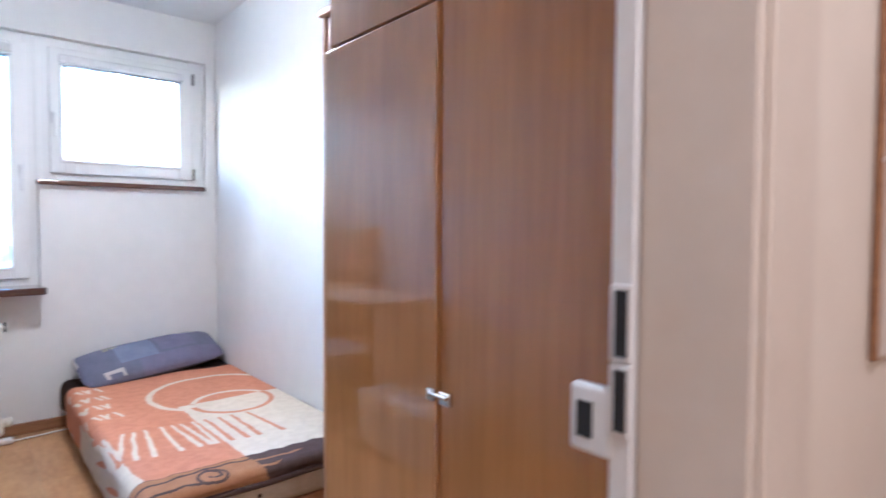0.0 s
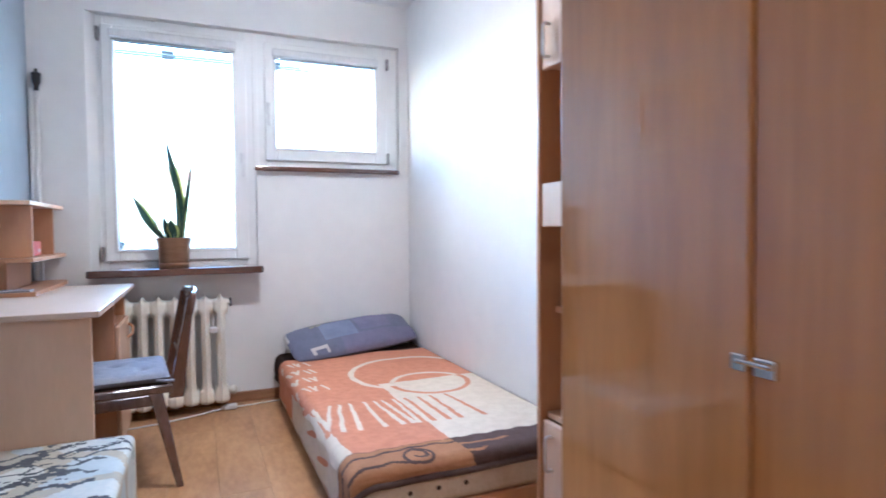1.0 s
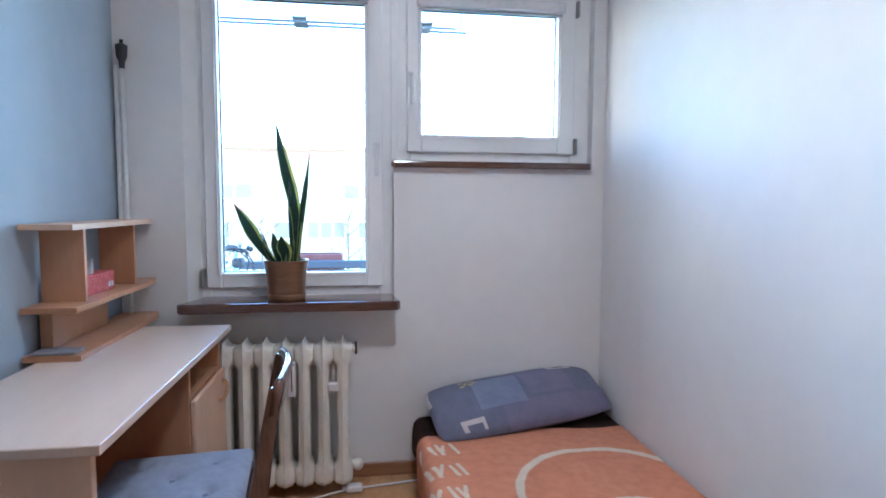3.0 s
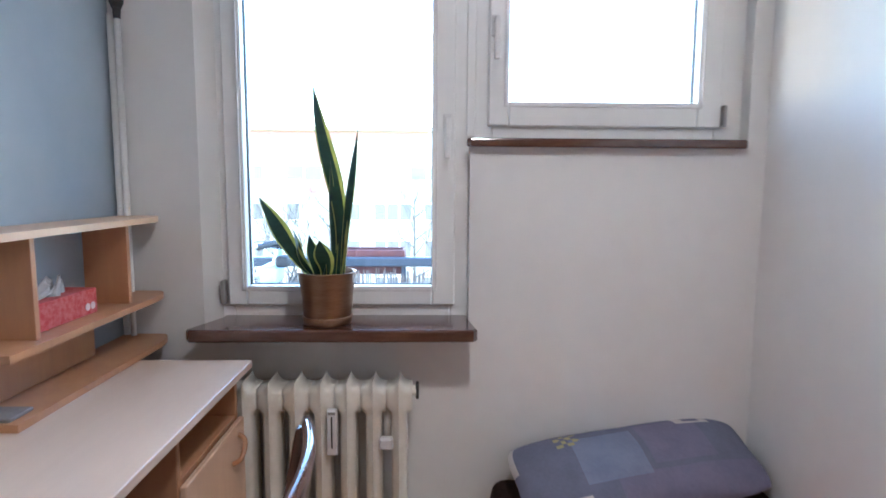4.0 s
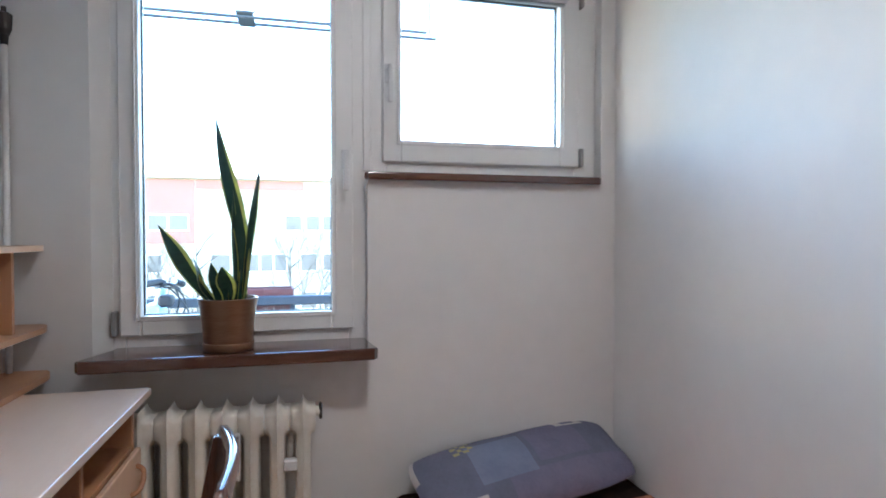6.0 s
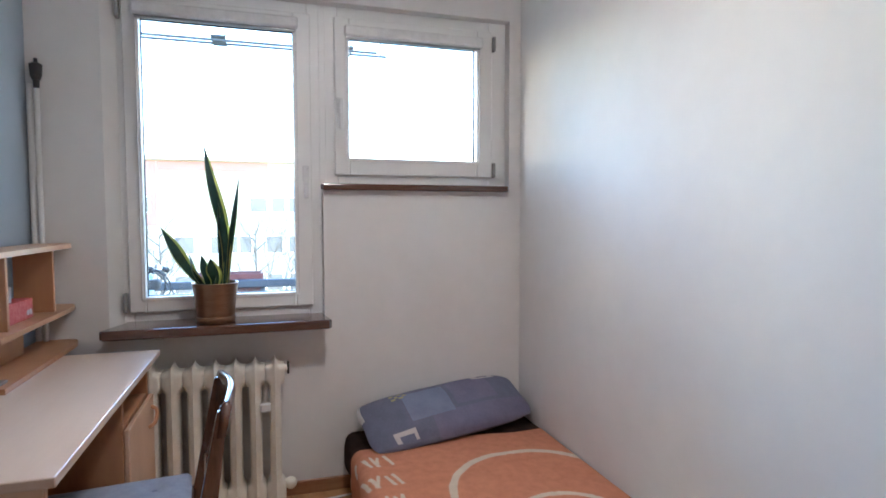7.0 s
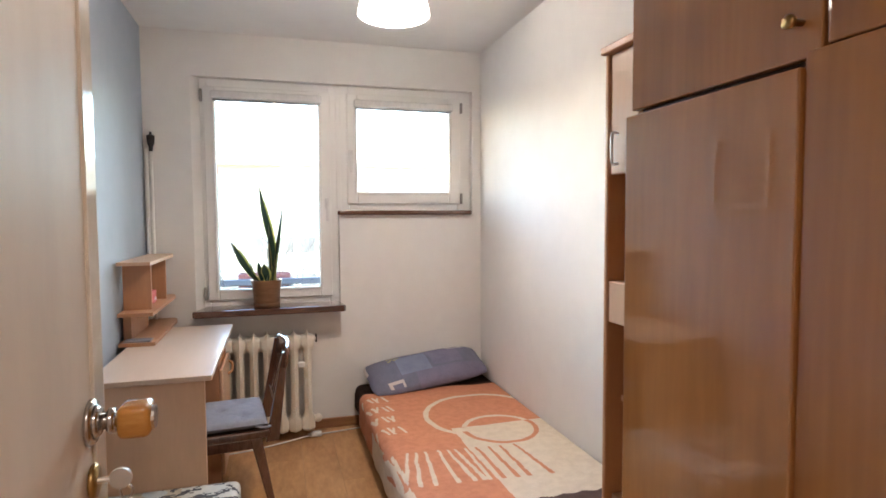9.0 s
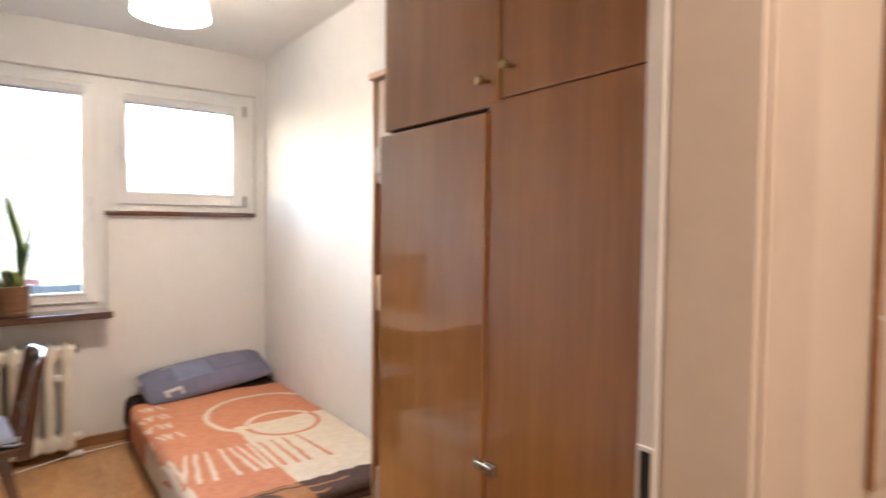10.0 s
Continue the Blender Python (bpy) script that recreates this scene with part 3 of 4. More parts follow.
# the top board is paler than the two below it
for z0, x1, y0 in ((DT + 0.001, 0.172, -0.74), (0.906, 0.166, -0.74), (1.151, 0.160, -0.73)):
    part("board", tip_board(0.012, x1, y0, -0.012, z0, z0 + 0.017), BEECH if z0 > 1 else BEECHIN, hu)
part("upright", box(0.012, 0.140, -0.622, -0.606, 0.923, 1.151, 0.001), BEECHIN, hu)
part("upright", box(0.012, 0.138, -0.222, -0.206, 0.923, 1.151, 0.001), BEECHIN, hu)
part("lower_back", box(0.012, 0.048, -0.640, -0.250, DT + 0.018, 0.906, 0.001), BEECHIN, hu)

tb = thing("tissue_box", "red printed cardboard tissue box on the desk hutch", "tissue box")
part("carton", box(0.014, 0.108, -0.562, -0.330, 0.924, 0.991, 0.002), RED, tb)
for y in (-0.352, -0.375):
    part("carton_dot", rod((0.1082, y, 0.946), (0.1094, y, 0.946), 0.010, seg=20), PINKW, tb, "round white print")
random.seed(4)


def tissue_pt(u, v):
    a, h = 2 * math.pi * u, 1 - v
    fold = 1 + 0.45 * math.sin(5 * a + 1.0) + 0.25 * math.sin(11 * a)
    r = 0.030 * (1 - 0.55 * h) * fold
    tip = 0.048 * h ** 0.8 * (0.62 + 0.38 * math.sin(2 * a + 0.6) + 0.12 * math.sin(7 * a))
    return Vector((0.062 + 0.6 * r * math.cos(a) + 0.012 * h, -0.465 + 1.3 * r * math.sin(a) + 0.016 * h, 0.9915 + tip))


bm = sheet(60, 9, tissue_pt)
bmesh.ops.solidify(bm, geom=bm.faces[:], thickness=0.0006)
part("tissue", bm, TISSUE, tb, "crumpled white tissue", True)
bk = tagged(link("booklet", box(0.030, 0.150, -0.732, -0.660, DT + 0.0185, DT + 0.027, 0.002), PAPERG), "grey paper booklet lying on the desk hutch", "booklet")

# ---- chair ----
ch = thing("desk_chair", "dark-stained wooden chair with a slatted back and grey-blue cushion", "chair")
CY0, CY1 = -1.120, -0.735      # near and far side
bm = box(0.300, 0.722, CY0, CY1, 0.375, 0.412, 0.008, seg=2)
part("seat", bm, CHAIRW, ch)
part("apron", box(0.318, 0.672, CY0 + 0.012, CY1 - 0.012, 0.326, 0.376, 0.006, seg=2), CHAIRW, ch)


def bar(a, b, w0, d0, w1, d1):
    """A tapered bar; w along x, d along y."""
    bm = bmesh.new()
    a, b = Vector(a), Vector(b)
    lo = [bm.verts.new(a + Vector((sx * w0 / 2, sy * d0 / 2, 0))) for sx, sy in ((-1, -1), (1, -1), (1, 1), (-1, 1))]
    hi = [bm.verts.new(b + Vector((sx * w1 / 2, sy * d1 / 2, 0))) for sx, sy in ((-1, -1), (1, -1), (1, 1), (-1, 1))]
    bm.faces.new(lo[::-1])
    bm.faces.new(hi)
    for k in range(4):
        bm.faces.new((lo[k], lo[(k + 1) % 4], hi[(k + 1) % 4], hi[k]))
    bmesh.ops.bevel(bm, geom=bm.edges[:], offset=0.004, segments=2, affect="EDGES", profile=0.5)
    return bm


for y, dy in ((CY0 + 0.02, -0.060), (CY1 - 0.02, 0.02)):
    part("leg", bar((0.735, y + dy, 0.0), (0.655, y, 0.385), 0.026, 0.022, 0.052, 0.030), CHAIRW, ch)
    part("leg", bar((0.285, y + dy, 0.0), (0.330, y, 0.385), 0.024, 0.022, 0.044, 0.030), CHAIRW, ch)
    part("back_post", bar((0.730, y, 0.350), (0.795, y, 0.758), 0.058, 0.026, 0.026, 0.024), CHAIRW, ch)
bm = bmesh.new()
rings = []
for k in range(15):
    t = k / 14
    y = CY0 + 0.006 + (CY1 - CY0 - 0.012) * t
    cx = 0.795 + 0.022 * math.sin(math.pi * t)
    zz = 0.732 + 0.012 * math.sin(math.pi * t)
    rings.append([bm.verts.new((cx + dx, y, zz + dz)) for dx, dz in ((-0.016, -0.045), (0.006, -0.045), (0.020, 0.030), (0.014, 0.044), (0.000, 0.044), (-0.006, 0.030))])
for a, b in zip(rings, rings[1:]):
    for k in range(6):
        bm.faces.new((a[k], a[(k + 1) % 6], b[(k + 1) % 6], b[k]))
bm.faces.new(rings[0])
bm.faces.new(rings[-1][::-1])
bmesh.ops.recalc_face_normals(bm, faces=bm.faces[:])
part("top_rail", bm, CHAIRW, ch, "curved glossy top rail", True)
part("lower_rail", box(0.746, 0.766, CY0 + 0.03, CY1 - 0.03, 0.500, 0.530, 0.005), CHAIRW, ch)
for k in range(5):
    y = CY0 + 0.075 + k * (CY1 - CY0 - 0.15) / 4
    part("slat", bar((0.757, y, 0.525), (0.799, y, 0.700), 0.010, 0.026, 0.010, 0.026), CHAIRW, ch)

cu = thing("seat_cushion", "grey-blue tufted seat cushion tied to the chair", "cushion")
TUFTS = [(0.25, 0.25), (0.75, 0.25), (0.5, 0.5), (0.25, 0.75), (0.75, 0.75)]


def cushion_top(u, v, sign):
    e = min(1.0, 7.0 * min(u, 1 - u, v, 1 - v))
    h = 0.026 * math.sqrt(max(0.0, 1 - (1 - e) ** 2))
    if sign > 0:
        for tu, tv in TUFTS:
            h -= 0.020 * math.exp(-((u - tu) ** 2 + (v - tv) ** 2) / 0.0045)
        h += 0.006 * math.sin(math.pi * u) * math.sin(math.pi * v)
    return Vector((0.305 + 0.405 * u, CY0 + 0.004 + (CY1 - CY0 - 0.008) * v, 0.440 + sign * h))


bm = sheet(44, 44, lambda u, v: cushion_top(u, v, 1))
b2 = sheet(16, 16, lambda u, v: cushion_top(u, v, -1))
tmp = bpy.data.meshes.new("tmp")
b2.to_mesh(tmp)
b2.free()
bm.from_mesh(tmp)
bpy.data.meshes.remove(tmp)
part("pad", bm, CUSHION, cu, smooth=True)
for tu, tv in TUFTS:
    p = cushion_top(tu, tv, 1)
    part("button", ball((p.x, p.y, p.z + 0.002), 0.009, (1, 1, 0.5)), BUTTON, cu, smooth=True)
bm = tube([(0.66, CY0 + 0.01, 0.43), (0.70, CY0 - 0.018, 0.43), (0.722, CY0 + 0.012, 0.425)], 0.006)
part("tie", bm, CUSHION, cu, smooth=True)
SWING = Matrix.Translation((0.462, -0.900, 0)) @ Matrix.Rotation(radians(6.0), 4, "Z") @ Matrix.Translation((-0.5, 0.92, 0))
ch.matrix_world = SWING
cu.matrix_world = SWING

# ---- pouffe ----
po = thing("pouffe", "low box pouffe covered in black and white printed cotton", "pouffe")
PX0, PX1, PYA, PYB, PT = 0.03, 0.588, -1.93, -1.335, 0.315
bm = box(PX0, PX1, PYA, PYB, 0.02, PT, 0.028, seg=4)
bmesh.ops.subdivide_edges(bm, edges=[e for e in bm.edges if e.calc_length() > 0.1], cuts=60, use_grid_fill=True)
random.seed(11)
STROKES = []
for k in range(48):
    cx, cy, a, ln, wd = random.uniform(PX0, PX1), random.uniform(PYA, PYB), random.choice((0.15, 0.2, 1.3, 0.5, -0.3)) + random.uniform(-0.15, 0.15), random.uniform(0.03, 0.12), random.uniform(0.004, 0.018)
    STROKES.append((cx, cy, math.cos(a), math.sin(a), ln, wd))
for f in bm.faces:
    c = f.calc_center_median()
    px, py = c.x, c.y
    if f.normal.z < 0.5:
        py += (PT - c.z) if abs(f.normal.y) > 0.5 else 0.0
        px += (PT - c.z) if abs(f.normal.x) > 0.5 else 0.0
    n1 = noise.noise(Vector((px * 5.0, py * 5.0, 3.1)))
    f.material_index = 0 if n1 > 0.02 else (1 if n1 > -0.28 else 2)
    for cx, cy, ca, sa, ln, wd in STROKES:
        u, v = (px - cx) * ca + (py - cy) * sa, -(px - cx) * sa + (py - cy) * ca
        if abs(u) < ln and abs(v + 0.012 * math.sin(u * 60)) < wd * (0.5 + 0.5 * abs(noise.noise(Vector((px * 40, py * 40, 0))))) * 1.4:
            f.material_index = 3
    f.smooth = True
part("upholstery", bm, [POUFC, POUFT, POUFB, INK], po)
part("foot", box(PX1 - 0.07, PX1 - 0.03, PYB - 0.07, PYB - 0.03, 0, 0.03, 0.003), CHAIRW, po)
part("foot", box(PX0 + 0.03, PX0 + 0.07, PYB - 0.07, PYB - 0.03, 0, 0.03, 0.003), CHAIRW, po)
part("foot", box(PX1 - 0.07, PX1 - 0.03, PYA + 0.03, PYA + 0.07, 0, 0.03, 0.003), CHAIRW, po)
part("foot", box(PX0 + 0.03, PX0 + 0.07, PYA + 0.03, PYA + 0.07, 0, 0.03, 0.003), CHAIRW, po)

# ---- bed ----
BX0, BX1, BY0, BY1, BT = 1.226, 2.112, -1.925, -0.025, 0.270
bed = thing("bed", "low single bed with a cream mattress on a wooden box base", "bed")
part("base", box(BX0 + 0.02, BX1, BY0 + 0.02, BY1, 0.0, 0.115, 0.004), BEECHIN, bed, "brown wooden box base")
part("mattress", box(BX0 + 0.008, BX1, BY0 + 0.008, BY1, 0.116, BT, 0.035, seg=5), MATTRESS, bed, smooth=True)


for k in range(3):
    part("button", ball((1.42 + 0.10 * k, BY0 + 0.008, 0.178), 0.008, (1, 0.5, 1)), BROWNSHEET, bed, "dark mattress button", True)


def cloth_point(s, y, off, side_drop, r=0.04):
    """s: run across the bed from the wall side at s = 0; past the edge the cloth hangs down."""
    flat = BX1 - 0.004 - (BX0 + r)
    if s <= flat:
        return Vector((BX1 - 0.004 - s, y, BT + off))
    a = (s - flat) / r
    if a < math.pi / 2:
        return Vector((BX0 + r - math.sin(a) * (r + off), y, BT - r + math.cos(a) * (r + off)))
    return Vector((BX0 - off + 0.004 * math.sin(y * 23), y, BT - r - (s - flat - r * math.pi / 2)))


sh_ = thing("bed_sheet", "dark brown fleece sheet over the head of the bed", "bed sheet")
span = BX1 - 0.004 - BX0 - 0.04 + 0.04 * math.pi / 2
bm = sheet(60, 24, lambda u, v: cloth_point(u * (span + 0.10), BY1 - 0.012 - 0.42 * v, 0.004 + 0.003 * noise.noise(Vector((u * 9, v * 5, 1))), 0.1))
bmesh.ops.solidify(bm, geom=bm.faces[:], thickness=0.003)
part("fleece", bm, BROWNSHEET, sh_, smooth=True)

# blanket pattern, woven in five colours
random.seed(7)


def seg_dist(px, py, ax, ay, bx, by):
    dx, dy = bx - ax, by - ay
    t = max(0.0, min(1.0, ((px - ax) * dx + (py - ay) * dy) / (dx * dx + dy * dy)))
    return math.hypot(px - ax - t * dx, py - ay - t * dy), t


RAYS = []
for k, (x0, x1) in enumerate(((1.240, 1.243), (1.310, 1.234), (1.350, 1.291), (1.393, 1.357), (1.453, 1.455), (1.499, 1.522),
                              (1.535, 1.565), (1.588, 1.587), (1.642, 1.647), (1.698, 1.709), (1.755, 1.762), (1.829, 1.863))):
    RAYS.append((x0, -1.203 - 0.005 * k, x1, -1.475 if k == 0 else -1.530 - 0.005 * k))
TICKS = []
for r, y0 in enumerate((-0.345, -0.520, -0.690, -0.860)):
    for k in range(5):
        x0 = 1.222 + 0.030 * k
        TICKS.append((x0, y0 - 0.012 * (k % 2), x0 + (0.022 if (k + r) % 3 else -0.012), y0 - 0.085))
LEAVES = [(1.19, -1.06, 1.24, -1.22), (1.15, -1.20, 1.20, -1.40), (1.12, -1.42, 1.16, -1.60)]


def blanket_slot(x, y):
    """0 terracotta, 1 cream, 2 tan, 3 chocolate at a place on the flat cloth."""
    x, y = x + 0.005 * noise.noise(Vector((x * 14, y * 14, 2.0))), y + 0.005 * noise.noise(Vector((x * 14, y * 14, 8.0)))
    edge = -1.772 + 0.004 * math.sin(x * 70)
    split = 1.595 + 0.035 * max(0.0, -0.97 - y)
    if y < edge:
        d = edge - y
        if x > split + 0.10 * d:
            return 2 if (0.062 < d < 0.076 or 0.120 < d < 0.132) and x < 1.96 - 2 * d else 3
        sx, sy = x - 1.468, y - (edge - 0.095)
        r, a = math.hypot(sx, sy), math.atan2(sy, sx)
        if r < 0.056:
            return 3 if abs(r - 0.008 - 0.0072 * ((a + math.pi) % (2 * math.pi))) < 0.0065 or abs(r - 0.050) < 0.0065 else 2
        if abs(y - (edge - 0.140 + 0.018 * math.sin((x - 1.2) * 9))) < 0.007 and x < 1.50:
            return 3
        if abs(y - (edge - 0.040 - 0.012 * math.cos((x - 1.2) * 11))) < 0.007:
            return 3
        return 3 if d < 0.004 else 2
    base = 1 if (y < -0.970 and x > split) else 0
    if y < -0.72 and x < 1.188 + 0.075 * (-0.72 - y):
        base = 1
        for l in LEAVES:
            d, t = seg_dist(x, y, *l)
            if d < 0.014 * math.sin(math.pi * (0.15 + 0.7 * t)):
                return 0
    big = math.hypot(x - 1.848, y + 0.807)
    if abs(big - 0.335) < 0.0155 and (y > -0.97 or x < 1.64) and not (x > 1.9 and y < -0.8):
        return 1
    small = math.hypot(x - 1.843, y + 1.039)
    if abs(small - 0.187) < 0.0135 and not (x < 1.70 and -1.03 < y < -0.975):
        return 1 - base
    for l in RAYS:
        d, t = seg_dist(x, y, *l)
        if d < 0.0065 + 0.0045 * t:
            return 1 - base
    for l in TICKS:
        d, t = seg_dist(x, y, *l)
        if d < 0.0072:
            return 1
    return base


BLY0, BLY1 = -0.260, BY0 + 0.02
FOOT = 0.004
LONG = BLY0 - BLY1 + 0.04 * math.pi / 2 + FOOT


def blanket_at(u, v):
    s = u * (span + 0.145)
    run = v * LONG
    flat = BLY0 - (BLY1 + 0.02)
    wob = 0.010 * math.sin(s * 13) * (1 if v < 0.02 else 0)
    off = 0.009 + 0.0025 * noise.noise(Vector((s * 5, run * 5, 4)))
    if run <= flat:
        return cloth_point(s, BLY0 - run - wob - 0.05 * max(0, s - 0.5) * (1 - v) , off, 0.1)
    p = cloth_point(s, BLY1 + 0.02, off, 0.1)
    a = (run - flat) / 0.04
    if a < math.pi / 2:
        return p + Vector((0, -math.sin(a) * 0.044, -(1 - math.cos(a)) * 0.030))
    return p + Vector((0, -0.044 - 0.004 * math.sin(s * 17), -0.030 - (run - flat - 0.04 * math.pi / 2)))


def blanket_pick(u, v):
    s, run = u * (span + 0.145), v * LONG
    return blanket_slot(BX1 - 0.004 - s, BLY0 - run)


bl = thing("blanket", "woven terracotta and cream blanket with circle and stripe pattern", "blanket")
bm = sheet(240, 400, blanket_at, pick=blanket_pick)
part("woven_cloth", bm, [ORANGE, CREAM, TAN, CHOC], bl)
# bound hem along the foot
hem = [blanket_at(k / 14, 1.0) + Vector((0, -0.002, 0)) for k in range(15)]
part("hem", tube(hem, 0.011), CHOC, bl, "dark brown bound hem", True)

# ---- pillow ----
pw = thing("pillow", "slate blue printed pillow leaning at the head of the bed", "pillow")
PWX, PWD = 0.82, 0.325
turn = Matrix.Translation((1.680, -0.145, BT + 0.098)) @ Matrix.Rotation(radians(25), 4, "X") @ Matrix.Rotation(radians(10), 4, "Z")


def pillow_pt(u, v, sign):
    a, b = 2 * u - 1, 2 * v - 1
    e = max(0.0, (1 - abs(a) ** 2.6)) ** 0.55 * max(0.0, (1 - abs(b) ** 2.4)) ** 0.55
    pinch = 1 - 0.13 * abs(a) ** 5 - 0.03 * (1 - abs(a))
    pin2 = 1 - 0.07 * abs(b) ** 5 - 0.02 * (1 - abs(b))
    wr = 0.008 * noise.noise(Vector((u * 6, v * 4, sign * 3))) * e
    return turn @ Vector((a * PWX / 2 * pin2, b * PWD / 2 * pinch, sign * (0.074 * e + wr)))


def pillow_pick(u, v):
    x, y = u * PWX, v * PWD
    if 0.10 < x < 0.20 and y < 0.062 and y > 0.015 and not (0.118 < x < 0.185 and y < 0.042):
        return 3
    if x > 0.60 and y > 0.268 and x < 0.72 and y < 0.322 and not (0.63 < x < 0.69 and 0.28 < y < 0.298):
        return 3
    if x < 0.014 and 0.2 < y < 0.34:
        return 3
    if 0.16 < x < 0.24 and 0.235 < y < 0.305 and math.sin(x * 160) * math.sin(y * 160) > 0.1:
        return 4
    if 0.20 < x < 0.42 and 0.09 < y < 0.27:
        return 1
    if 0.44 < x < 0.66 and 0.12 < y < 0.29:
        return 2
    if 0.0 < y < 0.10 and x > 0.3:
        return 2
    return 0


bm = sheet(110, 64, lambda u, v: pillow_pt(u, v, 1), pick=pillow_pick)
b2 = sheet(40, 24, lambda u, v: pillow_pt(u, v, -1))
tmp = bpy.data.meshes.new("tmp")
b2.to_mesh(tmp)
b2.free()
bm.from_mesh(tmp)
bpy.data.meshes.remove(tmp)
part("pillowcase", bm, [PILLOW, PILLOWL, PILLOWV, PILLOWW, PILLOWY], pw)

# ---- tall shelf unit ----
SX, SY0, SY1, ST = 1.789, -2.630, -2.123, 1.905
su = thing("shelf_unit", "tall narrow beech shelf unit with open shelves and a drawer", "shelf unit")
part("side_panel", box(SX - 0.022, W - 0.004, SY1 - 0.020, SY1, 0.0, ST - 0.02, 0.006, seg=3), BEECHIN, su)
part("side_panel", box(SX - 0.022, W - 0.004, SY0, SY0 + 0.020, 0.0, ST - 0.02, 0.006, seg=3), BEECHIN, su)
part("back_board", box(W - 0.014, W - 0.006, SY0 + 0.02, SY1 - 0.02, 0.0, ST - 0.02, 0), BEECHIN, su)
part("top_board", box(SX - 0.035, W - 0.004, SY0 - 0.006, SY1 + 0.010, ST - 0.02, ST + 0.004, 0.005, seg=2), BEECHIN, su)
for z in (1.514, 1.149, 0.445, 0.06):
    part("shelf", box(SX + 0.004, W - 0.015, SY0 + 0.021, SY1 - 0.021, z, z + 0.017, 0.001), BEECH, su)
# set-back shelf cut on a slant
bm = bmesh.new()
pts = [(SX + 0.035, SY1 - 0.021), (W - 0.015, SY1 - 0.021), (W - 0.015, SY0 + 0.021), (SX + 0.005, SY0 + 0.021)]
lo = [bm.verts.new((x, y, 0.770)) for x, y in pts]
hi = [bm.verts.new((x, y, 0.788)) for x, y in pts]
bm.faces.new(lo)
bm.faces.new(hi[::-1])
for k in range(4):
    bm.faces.new((lo[k], hi[k], hi[(k + 1) % 4], lo[(k + 1) % 4]))
bmesh.ops.recalc_face_normals(bm, faces=bm.faces[:])
part("shelf", bm, BEECH, su)
dr = part("door", box(SX - 0.014, SX + 0.004, SY0 + 0.022, SY1 - 0.022, 1.506, ST - 0.024, 0.003), BEECH, su, "pale beech cupboard door")


def bow(y0, z0, y1, z1, x, out=0.026, r=0.005):
    a, b = Vector((x, y0, z0)), Vector((x, y1, z1))
    o = Vector((-out, 0, 0))
    return tube([a, a + o * 0.85, a.lerp(b, 0.3) + o, a.lerp(b, 0.7) + o, b + o * 0.85, b], r)


part("handle", bow(SY1 - 0.062, 1.538, SY1 - 0.062, 1.632, SX - 0.012, 0.024, 0.0045), NICKEL, dr, "bow-shaped satin metal handle", True)
dw = part("drawer", box(SX - 0.016, SX + 0.004, SY0 + 0.022, SY1 - 0.022, 1.034, 1.166, 0.003), BEECH, su, "pale beech drawer, slightly open")
part("drawer_side", box(SX + 0.004, W - 0.03, SY1 - 0.045, SY1 - 0.030, 1.044, 1.162, 0.002), BEECHIN, dw)
part("drawer_side", box(SX + 0.004, W - 0.03, SY0 + 0.030, SY0 + 0.045, 1.044, 1.162, 0.002), BEECHIN, dw)
part("handle", bow(-2.295, 1.102, -2.410, 1.102, SX - 0.014), NICKEL, dw, "bow-shaped satin metal handle", True)
dl = part("lower_door", box(SX - 0.014, SX + 0.004, SY0 + 0.022, SY1 - 0.022, 0.070, 0.440, 0.003), BEECH, su, "pale beech lower door")
part("handle", bow(SY1 - 0.070, 0.30, SY1 - 0.070, 0.40, SX - 0.012), NICKEL, dl, "bow-shaped satin metal handle", True)

# ---- wardrobe ----
WX, WY0, WY1 = 1.494, YD + 0.004, -2.655
SEAM, USEAM = -3.085, -3.115
wd = thing("wardrobe", "tall glossy walnut-veneered wardrobe with top cupboards", "wardrobe")
bm = box(WX + 0.022, W - 0.004, WY1 - 0.020, WY1, 0.0, 2.44, 0.002)
box(WX + 0.022, W - 0.004, WY0, WY0 + 0.02, 0.0, 2.44, 0.002, bm)
part("carcass", bm, WALNUT2, wd)
# solid block and plinth coloured as the shade behind and below the doors
part("inside", box(WX + 0.026, W - 0.006, WY0 + 0.021, WY1 - 0.021, 0.06, 2.43, 0), DARKGAP, wd, "near-black block, painted shade behind the doors")
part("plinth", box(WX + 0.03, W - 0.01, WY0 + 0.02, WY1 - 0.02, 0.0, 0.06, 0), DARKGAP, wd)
part("top_board", box(WX + 0.004, W - 0.004, WY0, WY1, 2.44, 2.46, 0.002), WALNUT2, wd)
# the far door stands a little proud of its neighbour
d1 = part("door", box(WX - 0.006, WX + 0.016, SEAM + 0.0008, WY1 + 0.002, 0.07, 1.590, 0.003, seg=2), WALNUT, wd, "glossy walnut door")
d2 = part("door", box(WX + 0.002, WX + 0.020, WY0 + 0.004, SEAM - 0.0008, 0.07, 1.612, 0.003, seg=2), WALNUT2, wd, "walnut door")
u1 = part("top_door", box(WX + 0.004, WX + 0.022, USEAM + 0.004, WY1 - 0.004, 1.602, 2.435, 0.003, seg=2), WALNUT2, wd)
u2 = part("top_door", box(WX + 0.004, WX + 0.022, WY0 + 0.004, USEAM - 0.004, 1.6145, 2.435, 0.003, seg=2), WALNUT2, wd)
# dark strip paints the shade in the gap under the top doors
part("gap_shade_strip", box(WX + 0.020, WX + 0.028, WY0 + 0.004, WY1 - 0.022, 1.584, 1.640, 0), DARKGAP, wd)


